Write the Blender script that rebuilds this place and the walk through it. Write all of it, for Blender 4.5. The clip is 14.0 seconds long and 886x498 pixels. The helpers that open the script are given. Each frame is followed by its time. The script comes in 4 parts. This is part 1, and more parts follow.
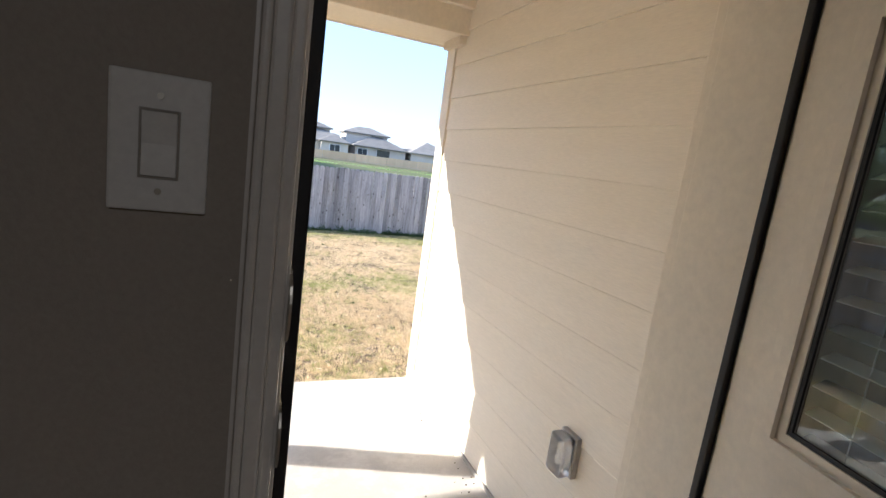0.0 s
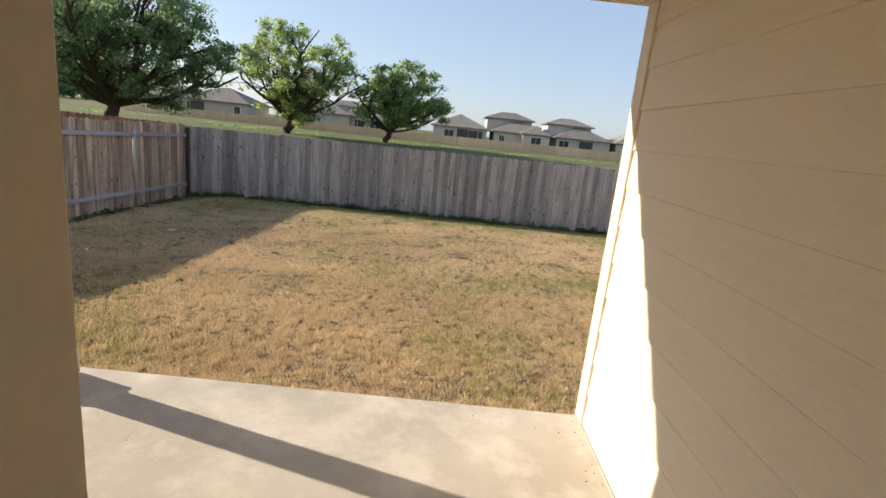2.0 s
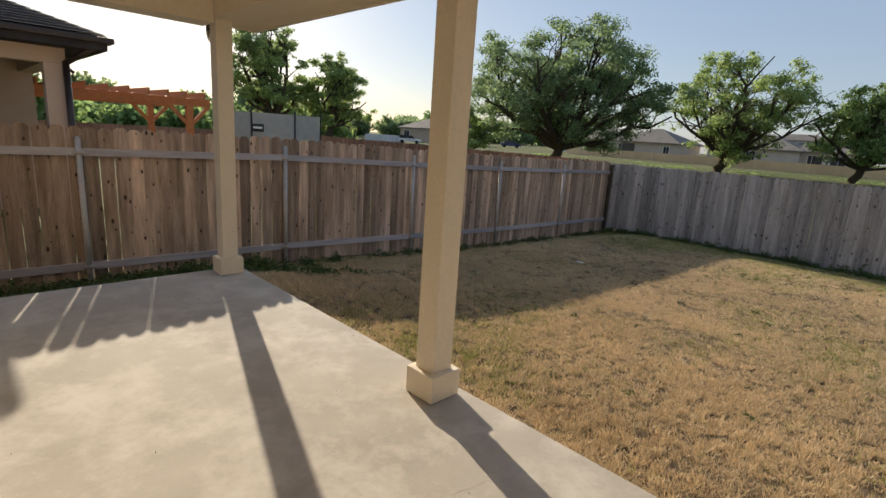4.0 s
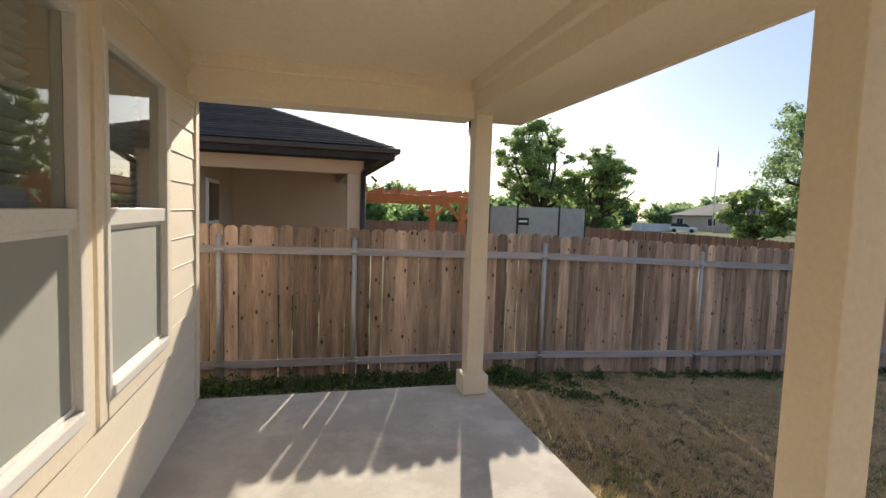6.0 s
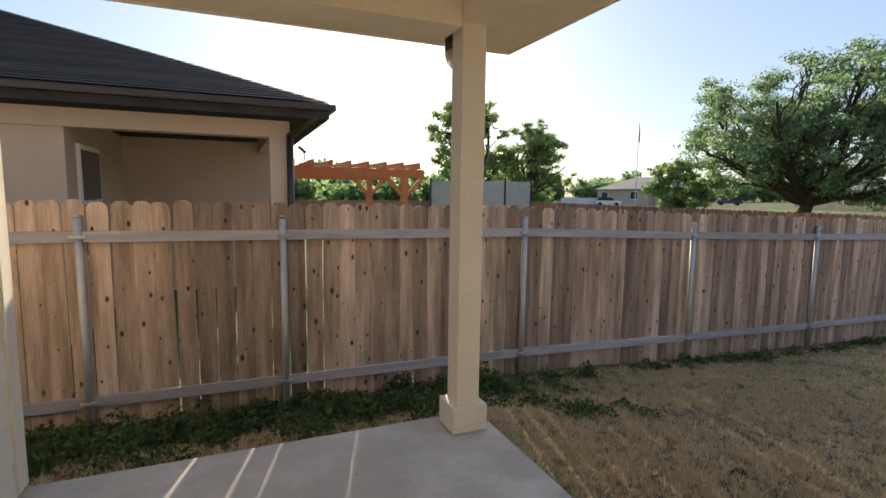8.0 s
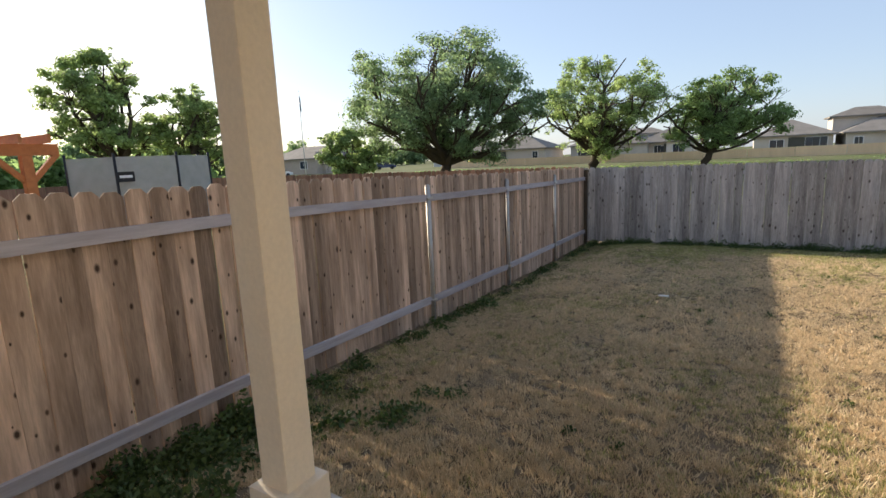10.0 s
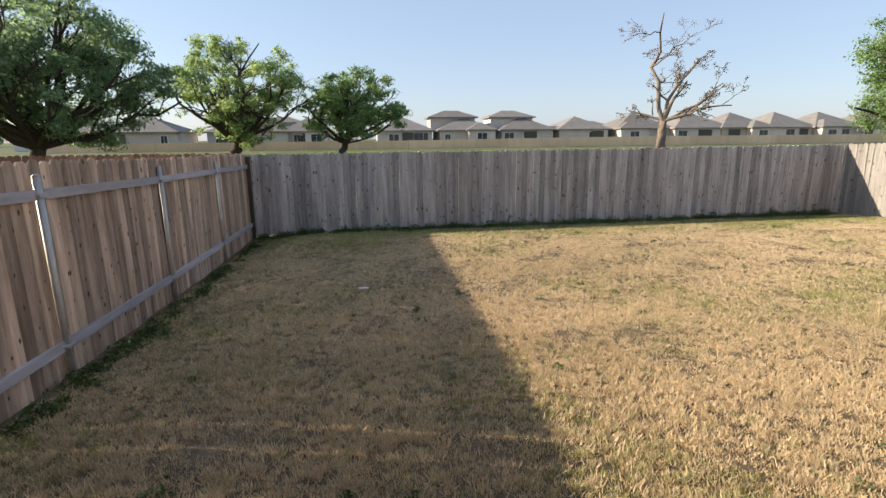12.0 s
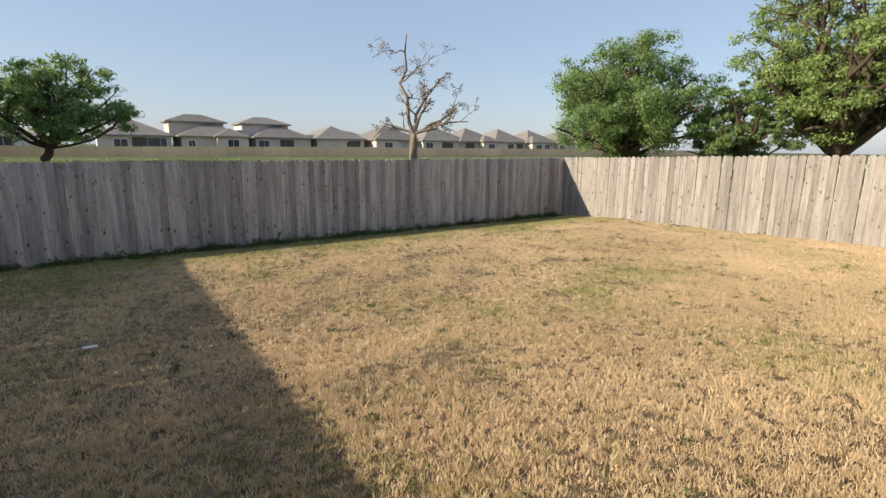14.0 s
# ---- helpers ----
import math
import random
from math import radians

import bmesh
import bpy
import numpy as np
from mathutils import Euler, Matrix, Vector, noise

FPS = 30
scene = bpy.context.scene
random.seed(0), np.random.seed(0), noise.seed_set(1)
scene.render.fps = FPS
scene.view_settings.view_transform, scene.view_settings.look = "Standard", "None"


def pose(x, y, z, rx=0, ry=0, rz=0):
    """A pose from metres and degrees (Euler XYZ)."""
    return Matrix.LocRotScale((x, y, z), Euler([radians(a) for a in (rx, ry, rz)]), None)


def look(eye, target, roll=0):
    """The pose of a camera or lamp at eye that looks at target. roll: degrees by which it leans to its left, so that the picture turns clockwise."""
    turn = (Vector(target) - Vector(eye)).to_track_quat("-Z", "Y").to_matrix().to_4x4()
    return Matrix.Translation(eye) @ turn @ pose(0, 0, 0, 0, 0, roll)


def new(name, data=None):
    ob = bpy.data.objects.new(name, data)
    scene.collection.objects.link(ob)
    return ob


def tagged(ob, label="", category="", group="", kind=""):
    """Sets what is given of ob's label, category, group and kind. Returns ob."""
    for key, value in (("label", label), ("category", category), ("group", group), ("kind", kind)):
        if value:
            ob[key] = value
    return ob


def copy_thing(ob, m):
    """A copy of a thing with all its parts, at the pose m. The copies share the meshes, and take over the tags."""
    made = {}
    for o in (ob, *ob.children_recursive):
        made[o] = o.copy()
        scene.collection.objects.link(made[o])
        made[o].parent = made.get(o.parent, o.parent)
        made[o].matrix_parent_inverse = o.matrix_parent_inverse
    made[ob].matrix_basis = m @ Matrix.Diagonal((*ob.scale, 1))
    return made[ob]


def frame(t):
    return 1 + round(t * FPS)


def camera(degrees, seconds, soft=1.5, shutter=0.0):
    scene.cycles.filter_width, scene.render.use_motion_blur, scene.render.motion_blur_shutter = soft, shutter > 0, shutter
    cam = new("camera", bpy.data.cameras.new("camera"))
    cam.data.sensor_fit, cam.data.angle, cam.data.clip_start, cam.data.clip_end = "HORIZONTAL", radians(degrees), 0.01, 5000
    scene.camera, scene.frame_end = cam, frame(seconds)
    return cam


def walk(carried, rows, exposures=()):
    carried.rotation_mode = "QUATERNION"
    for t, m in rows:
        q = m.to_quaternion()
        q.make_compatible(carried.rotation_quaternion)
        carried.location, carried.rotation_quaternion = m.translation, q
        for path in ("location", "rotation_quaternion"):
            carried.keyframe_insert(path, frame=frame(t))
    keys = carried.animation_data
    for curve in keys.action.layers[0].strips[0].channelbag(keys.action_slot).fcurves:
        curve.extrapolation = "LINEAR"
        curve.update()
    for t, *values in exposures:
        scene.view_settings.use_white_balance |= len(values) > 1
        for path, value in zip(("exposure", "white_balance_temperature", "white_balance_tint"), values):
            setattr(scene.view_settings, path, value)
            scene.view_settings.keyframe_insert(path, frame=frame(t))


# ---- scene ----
cam = camera(83.1, 14.0)
PATH = [
    (0, (0.124, 0.637, 1.601), (0.906, 2.446, 1.262), 7.8),
    (0.5, (0.232, 0.674, 1.616), (1.069, 2.45, 1.235), 7.1),
    (1, (0.372, 0.774, 1.614), (0.997, 2.629, 1.201), 6.8),
    (1.5, (0.433, 0.944, 1.599), (0.771, 2.863, 1.149), 7.0),
    (2, (0.429, 1.147, 1.611), (0.458, 3.093, 1.153), 6.0),
    (2.5, (0.468, 1.278, 1.611), (0.085, 3.184, 1.139), 4.6),
    (3, (0.494, 1.391, 1.589), (-0.217, 3.196, 1.103), 5.2),
    (3.5, (0.376, 1.618, 1.499), (-0.576, 3.32, 1.056), 5.6),
    (4, (0.227, 1.831, 1.5), (-1.156, 3.206, 1.056), 3.8),
    (4.2, (0.167, 1.912, 1.505), (-1.37, 3.106, 1.045), 3.5),
    (6.3, (-0.877, 2.38, 1.56), (-2.81, 2.875, 1.419), 2.0),
    (6.5, (-1.021, 2.39, 1.546), (-2.954, 2.882, 1.401), 2.0),
    (7, (-1.383, 2.391, 1.538), (-3.299, 2.944, 1.381), 1.2),
    (7.2, (-1.52, 2.413, 1.51), (-3.426, 2.996, 1.344), 1.2),
    (9.3, (-2.856, 2.481, 1.408), (-4.316, 3.809, 1.09), -0.5),
    (9.5, (-2.955, 2.483, 1.403), (-4.308, 3.92, 1.078), -0.7),
    (10, (-3.238, 2.504, 1.422), (-4.257, 4.189, 1.067), -2.6),
    (10.5, (-3.423, 2.664, 1.384), (-4.143, 4.492, 1.009), -1.7),
    (11, (-3.615, 2.846, 1.383), (-4.012, 4.766, 0.988), -0.7),
    (11.5, (-3.822, 3.042, 1.39), (-3.845, 4.998, 0.976), -2.0),
    (12, (-3.937, 3.257, 1.376), (-3.656, 5.189, 0.939), -0.6),
    (12.5, (-3.968, 3.505, 1.374), (-3.426, 5.379, 0.935), 0.0),
    (13, (-3.994, 3.737, 1.368), (-3.184, 5.516, 0.948), -0.2),
    (13.5, (-3.993, 3.918, 1.364), (-3.003, 5.606, 0.951), -0.1),
    (14, (-3.916, 3.981, 1.381), (-2.783, 5.58, 0.98), 0.7),
]
walk(cam, [(t, look(eye, target, roll)) for t, eye, target, roll in PATH],
     [(0, 2.9, 5450, 10), (0.5, 2.55, 5850, 10), (1, 2.45, 6150, 10), (1.5, 2.02, 6500, 10), (2, 1.9, 6700, 10), (3, 1.57, 6850, 10), (4, 1.43, 6800, 10), (4.2, 1.43, 6800, 10), (6.3, 1.85, 6450, 10), (7.2, 1.84, 6450, 10), (9.3, 2.0, 6650, 10), (10.5, 1.98, 6700, 10), (12, 1.97, 6650, 10), (14, 1.72, 6700, 10)])

# ---- world, sun, exposure ----
SUN = Vector((-2.33, 0.71, 1.0)).normalized()
world = bpy.data.worlds.new("sky_world")
scene.world = world
world.use_nodes = True
wn = world.node_tree
sky = wn.nodes.new("ShaderNodeTexSky")
sky.sky_type, sky.sun_disc = "NISHITA", False
sky.sun_elevation, sky.sun_rotation = math.asin(SUN.z), math.atan2(SUN.x, SUN.y)
sky.air_density, sky.dust_density, sky.ozone_density = 1.0, 0.7, 1.5
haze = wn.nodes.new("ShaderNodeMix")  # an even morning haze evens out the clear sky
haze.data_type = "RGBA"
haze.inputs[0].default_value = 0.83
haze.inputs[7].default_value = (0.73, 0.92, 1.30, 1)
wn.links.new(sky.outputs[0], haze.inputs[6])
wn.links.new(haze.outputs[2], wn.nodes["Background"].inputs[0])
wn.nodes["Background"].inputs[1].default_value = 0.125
sun = new("sun", bpy.data.lights.new("sun", "SUN"))
sun.data.energy, sun.data.angle, sun.data.color = 2.3, radians(0.6), (1.0, 0.88, 0.71)
sun.matrix_world = look(SUN * 60, (0, 0, 0))


# ---- materials ----
def mat(name, a, b=None, rough=0.7, scale=6.0, fine=60.0, bump=0.15, stretch=(1, 1, 1), rnd=0.0, metal=0.0,
        spec=0.5, knots=0.0, knot_scale=5.0, stain=None, depth=0.004, streak=0.24):
    """A two-scale procedural surface: patches of a and b, fine grain in value and relief, a shift of value from piece to piece."""
    m = bpy.data.materials.new(name)
    m.use_nodes = True
    t = m.node_tree
    bsdf = t.nodes["Principled BSDF"]
    b = b or tuple(c * 0.8 for c in a)

    def node(kind, **kw):
        n = t.nodes.new("ShaderNode" + kind)
        for k, v in kw.items():
            n.inputs[k.replace("_", " ")].default_value = v
        return n

    coord, info = node("TexCoord"), node("ObjectInfo")
    shift = t.nodes.new("ShaderNodeVectorMath")
    shift.operation = "MULTIPLY_ADD"
    shift.inputs[1].default_value = stretch
    off = t.nodes.new("ShaderNodeVectorMath")
    off.operation = "SCALE"
    comb = t.nodes.new("ShaderNodeCombineXYZ")
    for i in range(3):
        t.links.new(info.outputs["Random"], comb.inputs[i])
    t.links.new(comb.outputs[0], off.inputs[0])
    off.inputs["Scale"].default_value = 40.0
    t.links.new(coord.outputs["Object"], shift.inputs[0])
    t.links.new(off.outputs[0], shift.inputs[2])
    big, small = node("TexNoise", Scale=scale, Detail=4.0, Roughness=0.6), node("TexNoise", Scale=fine, Detail=3.0, Roughness=0.65)
    for n in (big, small):
        t.links.new(shift.outputs[0], n.inputs["Vector"])
    ramp = t.nodes.new("ShaderNodeValToRGB")
    ramp.color_ramp.elements[0].position, ramp.color_ramp.elements[1].position = 0.32, 0.68
    ramp.color_ramp.elements[0].color, ramp.color_ramp.elements[1].color = (*b, 1), (*a, 1)
    t.links.new(big.outputs["Fac"], ramp.inputs[0])
    colour = ramp.outputs[0]
    hsv = node("HueSaturation")
    value = t.nodes.new("ShaderNodeMath")
    value.operation = "MULTIPLY_ADD"
    value.inputs[1].default_value, value.inputs[2].default_value = rnd, 1.0 - rnd / 2 - streak / 2
    t.links.new(info.outputs["Random"], value.inputs[0])
    grain = t.nodes.new("ShaderNodeMath")
    grain.operation = "MULTIPLY_ADD"
    grain.inputs[1].default_value = streak
    t.links.new(small.outputs["Fac"], grain.inputs[0])
    t.links.new(value.outputs[0], grain.inputs[2])
    t.links.new(grain.outputs[0], hsv.inputs["Value"])
    t.links.new(colour, hsv.inputs["Color"])
    colour = hsv.outputs[0]
    if knots:
        vor = node("TexVoronoi", Scale=knot_scale)
        tr = t.nodes.new("ShaderNodeVectorMath")
        tr.operation = "MULTIPLY_ADD"
        tr.inputs[1].default_value = (1, 1, 0.55)
        t.links.new(coord.outputs["Object"], tr.inputs[0])
        t.links.new(off.outputs[0], tr.inputs[2])
        vor.voronoi_dimensions = "2D"
        sep, flat_ = t.nodes.new("ShaderNodeSeparateXYZ"), t.nodes.new("ShaderNodeCombineXYZ")
        t.links.new(tr.outputs[0], sep.inputs[0])
        t.links.new(sep.outputs[0], flat_.inputs[0])
        t.links.new(sep.outputs[2], flat_.inputs[1])
        t.links.new(flat_.outputs[0], vor.inputs["Vector"])
        kr = t.nodes.new("ShaderNodeMapRange")
        kr.inputs[1].default_value, kr.inputs[2].default_value = 0.045, 0.115
        kr.inputs[3].default_value, kr.inputs[4].default_value = knots, 0.0
        vary, near_ = t.nodes.new("ShaderNodeMath"), t.nodes.new("ShaderNodeMath")  # knots differ in size
        vary.operation, near_.operation = "MULTIPLY_ADD", "DIVIDE"
        vary.inputs[1].default_value, vary.inputs[2].default_value = 1.35, 0.06
        t.links.new(vor.outputs["Color"], vary.inputs[0])
        t.links.new(vor.outputs["Distance"], near_.inputs[0])
        t.links.new(vary.outputs[0], near_.inputs[1])
        t.links.new(near_.outputs[0], kr.inputs[0])
        mix = t.nodes.new("ShaderNodeMix")
        mix.data_type = "RGBA"
        mix.inputs[7].default_value = (0.035, 0.018, 0.01, 1)
        t.links.new(kr.outputs[0], mix.inputs[0])
        t.links.new(colour, mix.inputs[6])
        colour = mix.outputs[2]
    if stain:
        sn = node("TexNoise", Scale=stain[1], Detail=5.0, Roughness=0.7)
        t.links.new(shift.outputs[0], sn.inputs["Vector"])
        sr = t.nodes.new("ShaderNodeMapRange")
        sr.inputs[1].default_value, sr.inputs[2].default_value = stain[2], stain[2] + 0.18
        sr.inputs[4].default_value = stain[3]
        t.links.new(sn.outputs["Fac"], sr.inputs[0])
        mix = t.nodes.new("ShaderNodeMix")
        mix.data_type = "RGBA"
        mix.inputs[7].default_value = (*stain[0], 1)
        t.links.new(sr.outputs[0], mix.inputs[0])
        t.links.new(colour, mix.inputs[6])
        colour = mix.outputs[2]
    t.links.new(colour, bsdf.inputs["Base Color"])
    if bump:
        bm = t.nodes.new("ShaderNodeBump")
        bm.inputs["Strength"].default_value, bm.inputs["Distance"].default_value = bump, depth
        t.links.new(small.outputs["Fac"], bm.inputs["Height"])
        t.links.new(bm.outputs[0], bsdf.inputs["Normal"])
    bsdf.inputs["Roughness"].default_value = rough
    bsdf.inputs["Metallic"].default_value = metal
    bsdf.inputs["Specular IOR Level"].default_value = spec
    return m


def leaf_mat(name, a, b, through_light=0.35, vary=(0.6, 1.45)):
    """Leaves: two greens mixed from clump to clump, some light passing through."""
    m = mat(name, a, b, rough=0.55, scale=0.45, fine=3.0, bump=0, spec=0.3)
    t = m.node_tree
    bsdf, out = t.nodes["Principled BSDF"], t.nodes["Material Output"]
    tr, mix = t.nodes.new("ShaderNodeBsdfTranslucent"), t.nodes.new("ShaderNodeMixShader")
    geo = t.nodes.new("ShaderNodeNewGeometry")
    hsv = t.nodes.new("ShaderNodeHueSaturation")
    mr = t.nodes.new("ShaderNodeMapRange")
    mr.inputs[3].default_value, mr.inputs[4].default_value = vary
    t.links.new(geo.outputs["Random Per Island"], mr.inputs[0])
    t.links.new(mr.outputs[0], hsv.inputs["Value"])
    t.links.new(bsdf.inputs["Base Color"].links[0].from_socket, hsv.inputs["Color"])
    t.links.new(hsv.outputs[0], bsdf.inputs["Base Color"])
    t.links.new(hsv.outputs[0], tr.inputs["Color"])
    mix.inputs[0].default_value = through_light
    t.links.new(bsdf.outputs[0], mix.inputs[1])
    t.links.new(tr.outputs[0], mix.inputs[2])
    t.links.new(mix.outputs[0], out.inputs["Surface"])
    return m


def glass_mat(name, tint=(0.9, 0.95, 0.93), rough=0.0):
    m = bpy.data.materials.new(name)
    m.use_nodes = True
    b = m.node_tree.nodes["Principled BSDF"]
    b.inputs["Base Color"].default_value = (*tint, 1)
    b.inputs["Roughness"].default_value = rough
    b.inputs["Transmission Weight"].default_value = 1.0
    b.inputs["IOR"].default_value = 1.5
    return m


SIDING = mat("painted_siding", (0.795, 0.705, 0.57), (0.765, 0.675, 0.54), rough=0.6, scale=1.3, fine=22, bump=0.22, stretch=(1, 1, 9), spec=0.3, depth=0.003)
TRIM = mat("painted_trim", (0.79, 0.695, 0.55), (0.76, 0.665, 0.525), rough=0.55, scale=2.0, fine=45, bump=0.10, spec=0.35)
SOFFIT = mat("painted_soffit", (0.79, 0.69, 0.545), (0.76, 0.665, 0.52), rough=0.7, scale=1.0, fine=30, bump=0.08, spec=0.25)
CONCRETE = mat("patio_concrete", (0.51, 0.47, 0.415), (0.405, 0.37, 0.32), rough=0.82, scale=1.6, fine=160, bump=0.12, spec=0.3,
               stain=((0.66, 0.62, 0.555), 2.3, 0.46, 0.65), depth=0.002, streak=0.3)
FOOTING = mat("bare_concrete", (0.42, 0.38, 0.33), (0.34, 0.31, 0.27), rough=0.9, scale=6, fine=90, bump=0.3)
CEDAR = mat("cedar_picket_wood", (0.60, 0.445, 0.335), (0.265, 0.185, 0.132), rough=0.85, scale=2.2, fine=22, bump=0.35, stretch=(5, 5, 0.45),
            rnd=0.95, spec=0.15, knots=0.94, knot_scale=6.4, streak=0.68, stain=((0.20, 0.135, 0.095), 1.3, 0.50, 0.6))
GREYWOOD = mat("weathered_picket_wood", (0.49, 0.445, 0.41), (0.27, 0.24, 0.22), rough=0.9, scale=3.0, fine=26, bump=0.4, stretch=(5, 5, 0.4),
               rnd=0.65, spec=0.12, knots=0.85, knot_scale=5.2, streak=1.15, stain=((0.36, 0.335, 0.325), 1.4, 0.52, 0.5))
PALEWOOD = mat("sunbleached_picket_wood", (0.335, 0.31, 0.28), (0.205, 0.185, 0.162), rough=0.9, scale=3.0, fine=26, bump=0.4, stretch=(5, 5, 0.4),
               rnd=0.5, spec=0.12, knots=0.8, knot_scale=5.0, streak=1.0, stain=((0.38, 0.34, 0.30), 1.4, 0.52, 0.6))
RAIL = mat("grey_rail_wood", (0.46, 0.435, 0.45), (0.33, 0.30, 0.31), rough=0.85, scale=3, fine=30, bump=0.3, stretch=(5, 0.5, 5), rnd=0.3, spec=0.15)
STEEL = mat("galvanised_steel", (0.54, 0.52, 0.49), (0.44, 0.42, 0.395), rough=0.55, scale=12, fine=120, bump=0.05, metal=0.6)
FIELD = mat("meadow_ground", (0.10, 0.125, 0.05), (0.15, 0.15, 0.08), rough=0.95, scale=0.12, fine=3.0, bump=0.5, spec=0.1, depth=0.05)
THATCH = mat("dormant_lawn_soil", (0.20, 0.15, 0.095), (0.095, 0.068, 0.042), rough=0.95, scale=7.0, fine=45, bump=0.8, spec=0.08, depth=0.02,
             stain=((0.20, 0.19, 0.075), 0.42, 0.56, 0.4))
BLADE = leaf_mat("dry_grass_blade", (0.79, 0.625, 0.405), (0.63, 0.49, 0.31), 0.25, (0.68, 1.2))
GREENBLADE = leaf_mat("green_grass_blade", (0.40, 0.385, 0.155), (0.30, 0.305, 0.11), 0.3)
WEED = leaf_mat("weed_leaf", (0.095, 0.14, 0.04), (0.052, 0.082, 0.024), 0.3)
SHINGLE = mat("grey_brown_shingles", (0.255, 0.235, 0.212), (0.20, 0.183, 0.165), rough=0.9, scale=0.8, fine=14, bump=0.4, spec=0.15, rnd=0.25, depth=0.02)
DARKSHINGLE = mat("charcoal_shingles", (0.066, 0.064, 0.068), (0.042, 0.041, 0.044), rough=0.95, scale=3.5, fine=26, bump=0.5, spec=0.06, rnd=0.5, depth=0.01)
BROWNMETAL = mat("dark_brown_gutter_metal", (0.035, 0.024, 0.02), (0.028, 0.019, 0.016), rough=0.4, scale=4, fine=60, bump=0.03)
TAUPE = mat("taupe_stucco", (0.50, 0.415, 0.345), (0.46, 0.38, 0.315), rough=0.9, scale=2, fine=90, bump=0.3, spec=0.2)
FARWALL = mat("far_house_siding", (0.64, 0.575, 0.51), (0.56, 0.50, 0.44), rough=0.85, scale=0.5, fine=12, bump=0, rnd=0.35, spec=0.2)
FARWHITE = mat("far_white_siding", (0.70, 0.70, 0.70), (0.62, 0.63, 0.65), rough=0.85, scale=0.5, fine=12, bump=0, rnd=0.2, spec=0.2)
FARFENCE = mat("far_new_fence_wood", (0.86, 0.615, 0.39), (0.76, 0.53, 0.33), rough=0.9, scale=0.4, fine=9, bump=0, stretch=(3, 3, 0.3), spec=0.1, rnd=0.2)
REDFENCE = mat("red_brown_fence_wood", (0.34, 0.19, 0.125), (0.21, 0.115, 0.075), rough=0.9, scale=2.5, fine=22, bump=0.3, stretch=(5, 5, 0.4), rnd=0.5, spec=0.1)
BARK = mat("tree_bark", (0.11, 0.085, 0.06), (0.065, 0.05, 0.037), rough=0.95, scale=3, fine=24, bump=0.7, stretch=(4, 4, 0.8), spec=0.1, depth=0.02)
DEADBARK = mat("bleached_dead_bark", (0.27, 0.215, 0.17), (0.17, 0.135, 0.11), rough=0.95, scale=2, fine=20, bump=0.5, stretch=(4, 4, 0.8), spec=0.1)
OAKLEAF = leaf_mat("dark_oak_leaf", (0.285, 0.385, 0.19), (0.20, 0.285, 0.135), 0.62)
LIMELEAF = leaf_mat("spring_green_leaf", (0.40, 0.50, 0.19), (0.28, 0.375, 0.135), 0.62)
MIDLEAF = leaf_mat("mid_green_leaf", (0.29, 0.405, 0.155), (0.20, 0.295, 0.11), 0.62)
CEDARSTAIN = mat("orange_stained_cedar", (0.56, 0.20, 0.06), (0.46, 0.15, 0.045), rough=0.6, scale=4, fine=30, bump=0.15, stretch=(3, 3, 3))
VINYL = mat("white_vinyl", (0.74, 0.72, 0.68), (0.71, 0.69, 0.65), rough=0.4, scale=3, fine=70, bump=0.02)
PLASTIC = mat("white_plastic", (0.78, 0.76, 0.72), (0.76, 0.74, 0.70), rough=0.35, scale=3, fine=80, bump=0.02)
DRYWALL = mat("greige_interior_paint", (0.40, 0.355, 0.30), (0.38, 0.335, 0.285), rough=0.75, scale=2, fine=140, bump=0.25, spec=0.25, depth=0.002)
CASING = mat("white_interior_trim", (0.72, 0.68, 0.62), (0.70, 0.66, 0.60), rough=0.4, scale=3, fine=60, bump=0.03)
RUBBER = mat("black_weatherstrip", (0.012, 0.01, 0.01), (0.009, 0.008, 0.008), rough=0.6, scale=5, fine=60, bump=0.05)
BRASS = mat("satin_strike_metal", (0.62, 0.58, 0.50), (0.55, 0.51, 0.44), rough=0.35, scale=10, fine=80, bump=0.02, metal=0.9)
FLOORWOOD = mat("interior_plank_floor", (0.25, 0.18, 0.12), (0.20, 0.145, 0.10), rough=0.5, scale=2, fine=30, bump=0.05, stretch=(4, 0.4, 4))
BLIND = mat("white_blind_slat", (0.80, 0.80, 0.76), (0.78, 0.78, 0.74), rough=0.5, scale=3, fine=60, bump=0)
SHADE = mat("window_screen_mesh", (0.33, 0.34, 0.30), (0.31, 0.32, 0.285), rough=0.75, scale=2, fine=400, bump=0.1)
# dark colour that stands for the shade inside the far porches
PORCHSHADE = mat("painted_porch_shade", (0.10, 0.10, 0.085), (0.085, 0.085, 0.07), rough=0.9, scale=2, fine=50, bump=0)
NET = mat("trampoline_netting", (0.42, 0.43, 0.42), (0.36, 0.37, 0.36), rough=0.9, scale=4, fine=200, bump=0.1)
BLACK = mat("black_foam", (0.02, 0.02, 0.022), (0.015, 0.015, 0.017), rough=0.7, scale=4, fine=60, bump=0.1)
WHITE = mat("white_paint", (0.8, 0.8, 0.8), (0.76, 0.76, 0.76), rough=0.5, scale=4, fine=60, bump=0)
BLUEPAINT = mat("dark_blue_car_paint", (0.05, 0.075, 0.16), (0.045, 0.065, 0.14), rough=0.3, scale=2, fine=30, bump=0)
DARKGLASS = mat("far_window_glass", (0.05, 0.06, 0.08), (0.04, 0.05, 0.06), rough=0.1, scale=1, fine=10, bump=0)
NET.node_tree.nodes["Principled BSDF"].inputs["Alpha"].default_value = 0.6
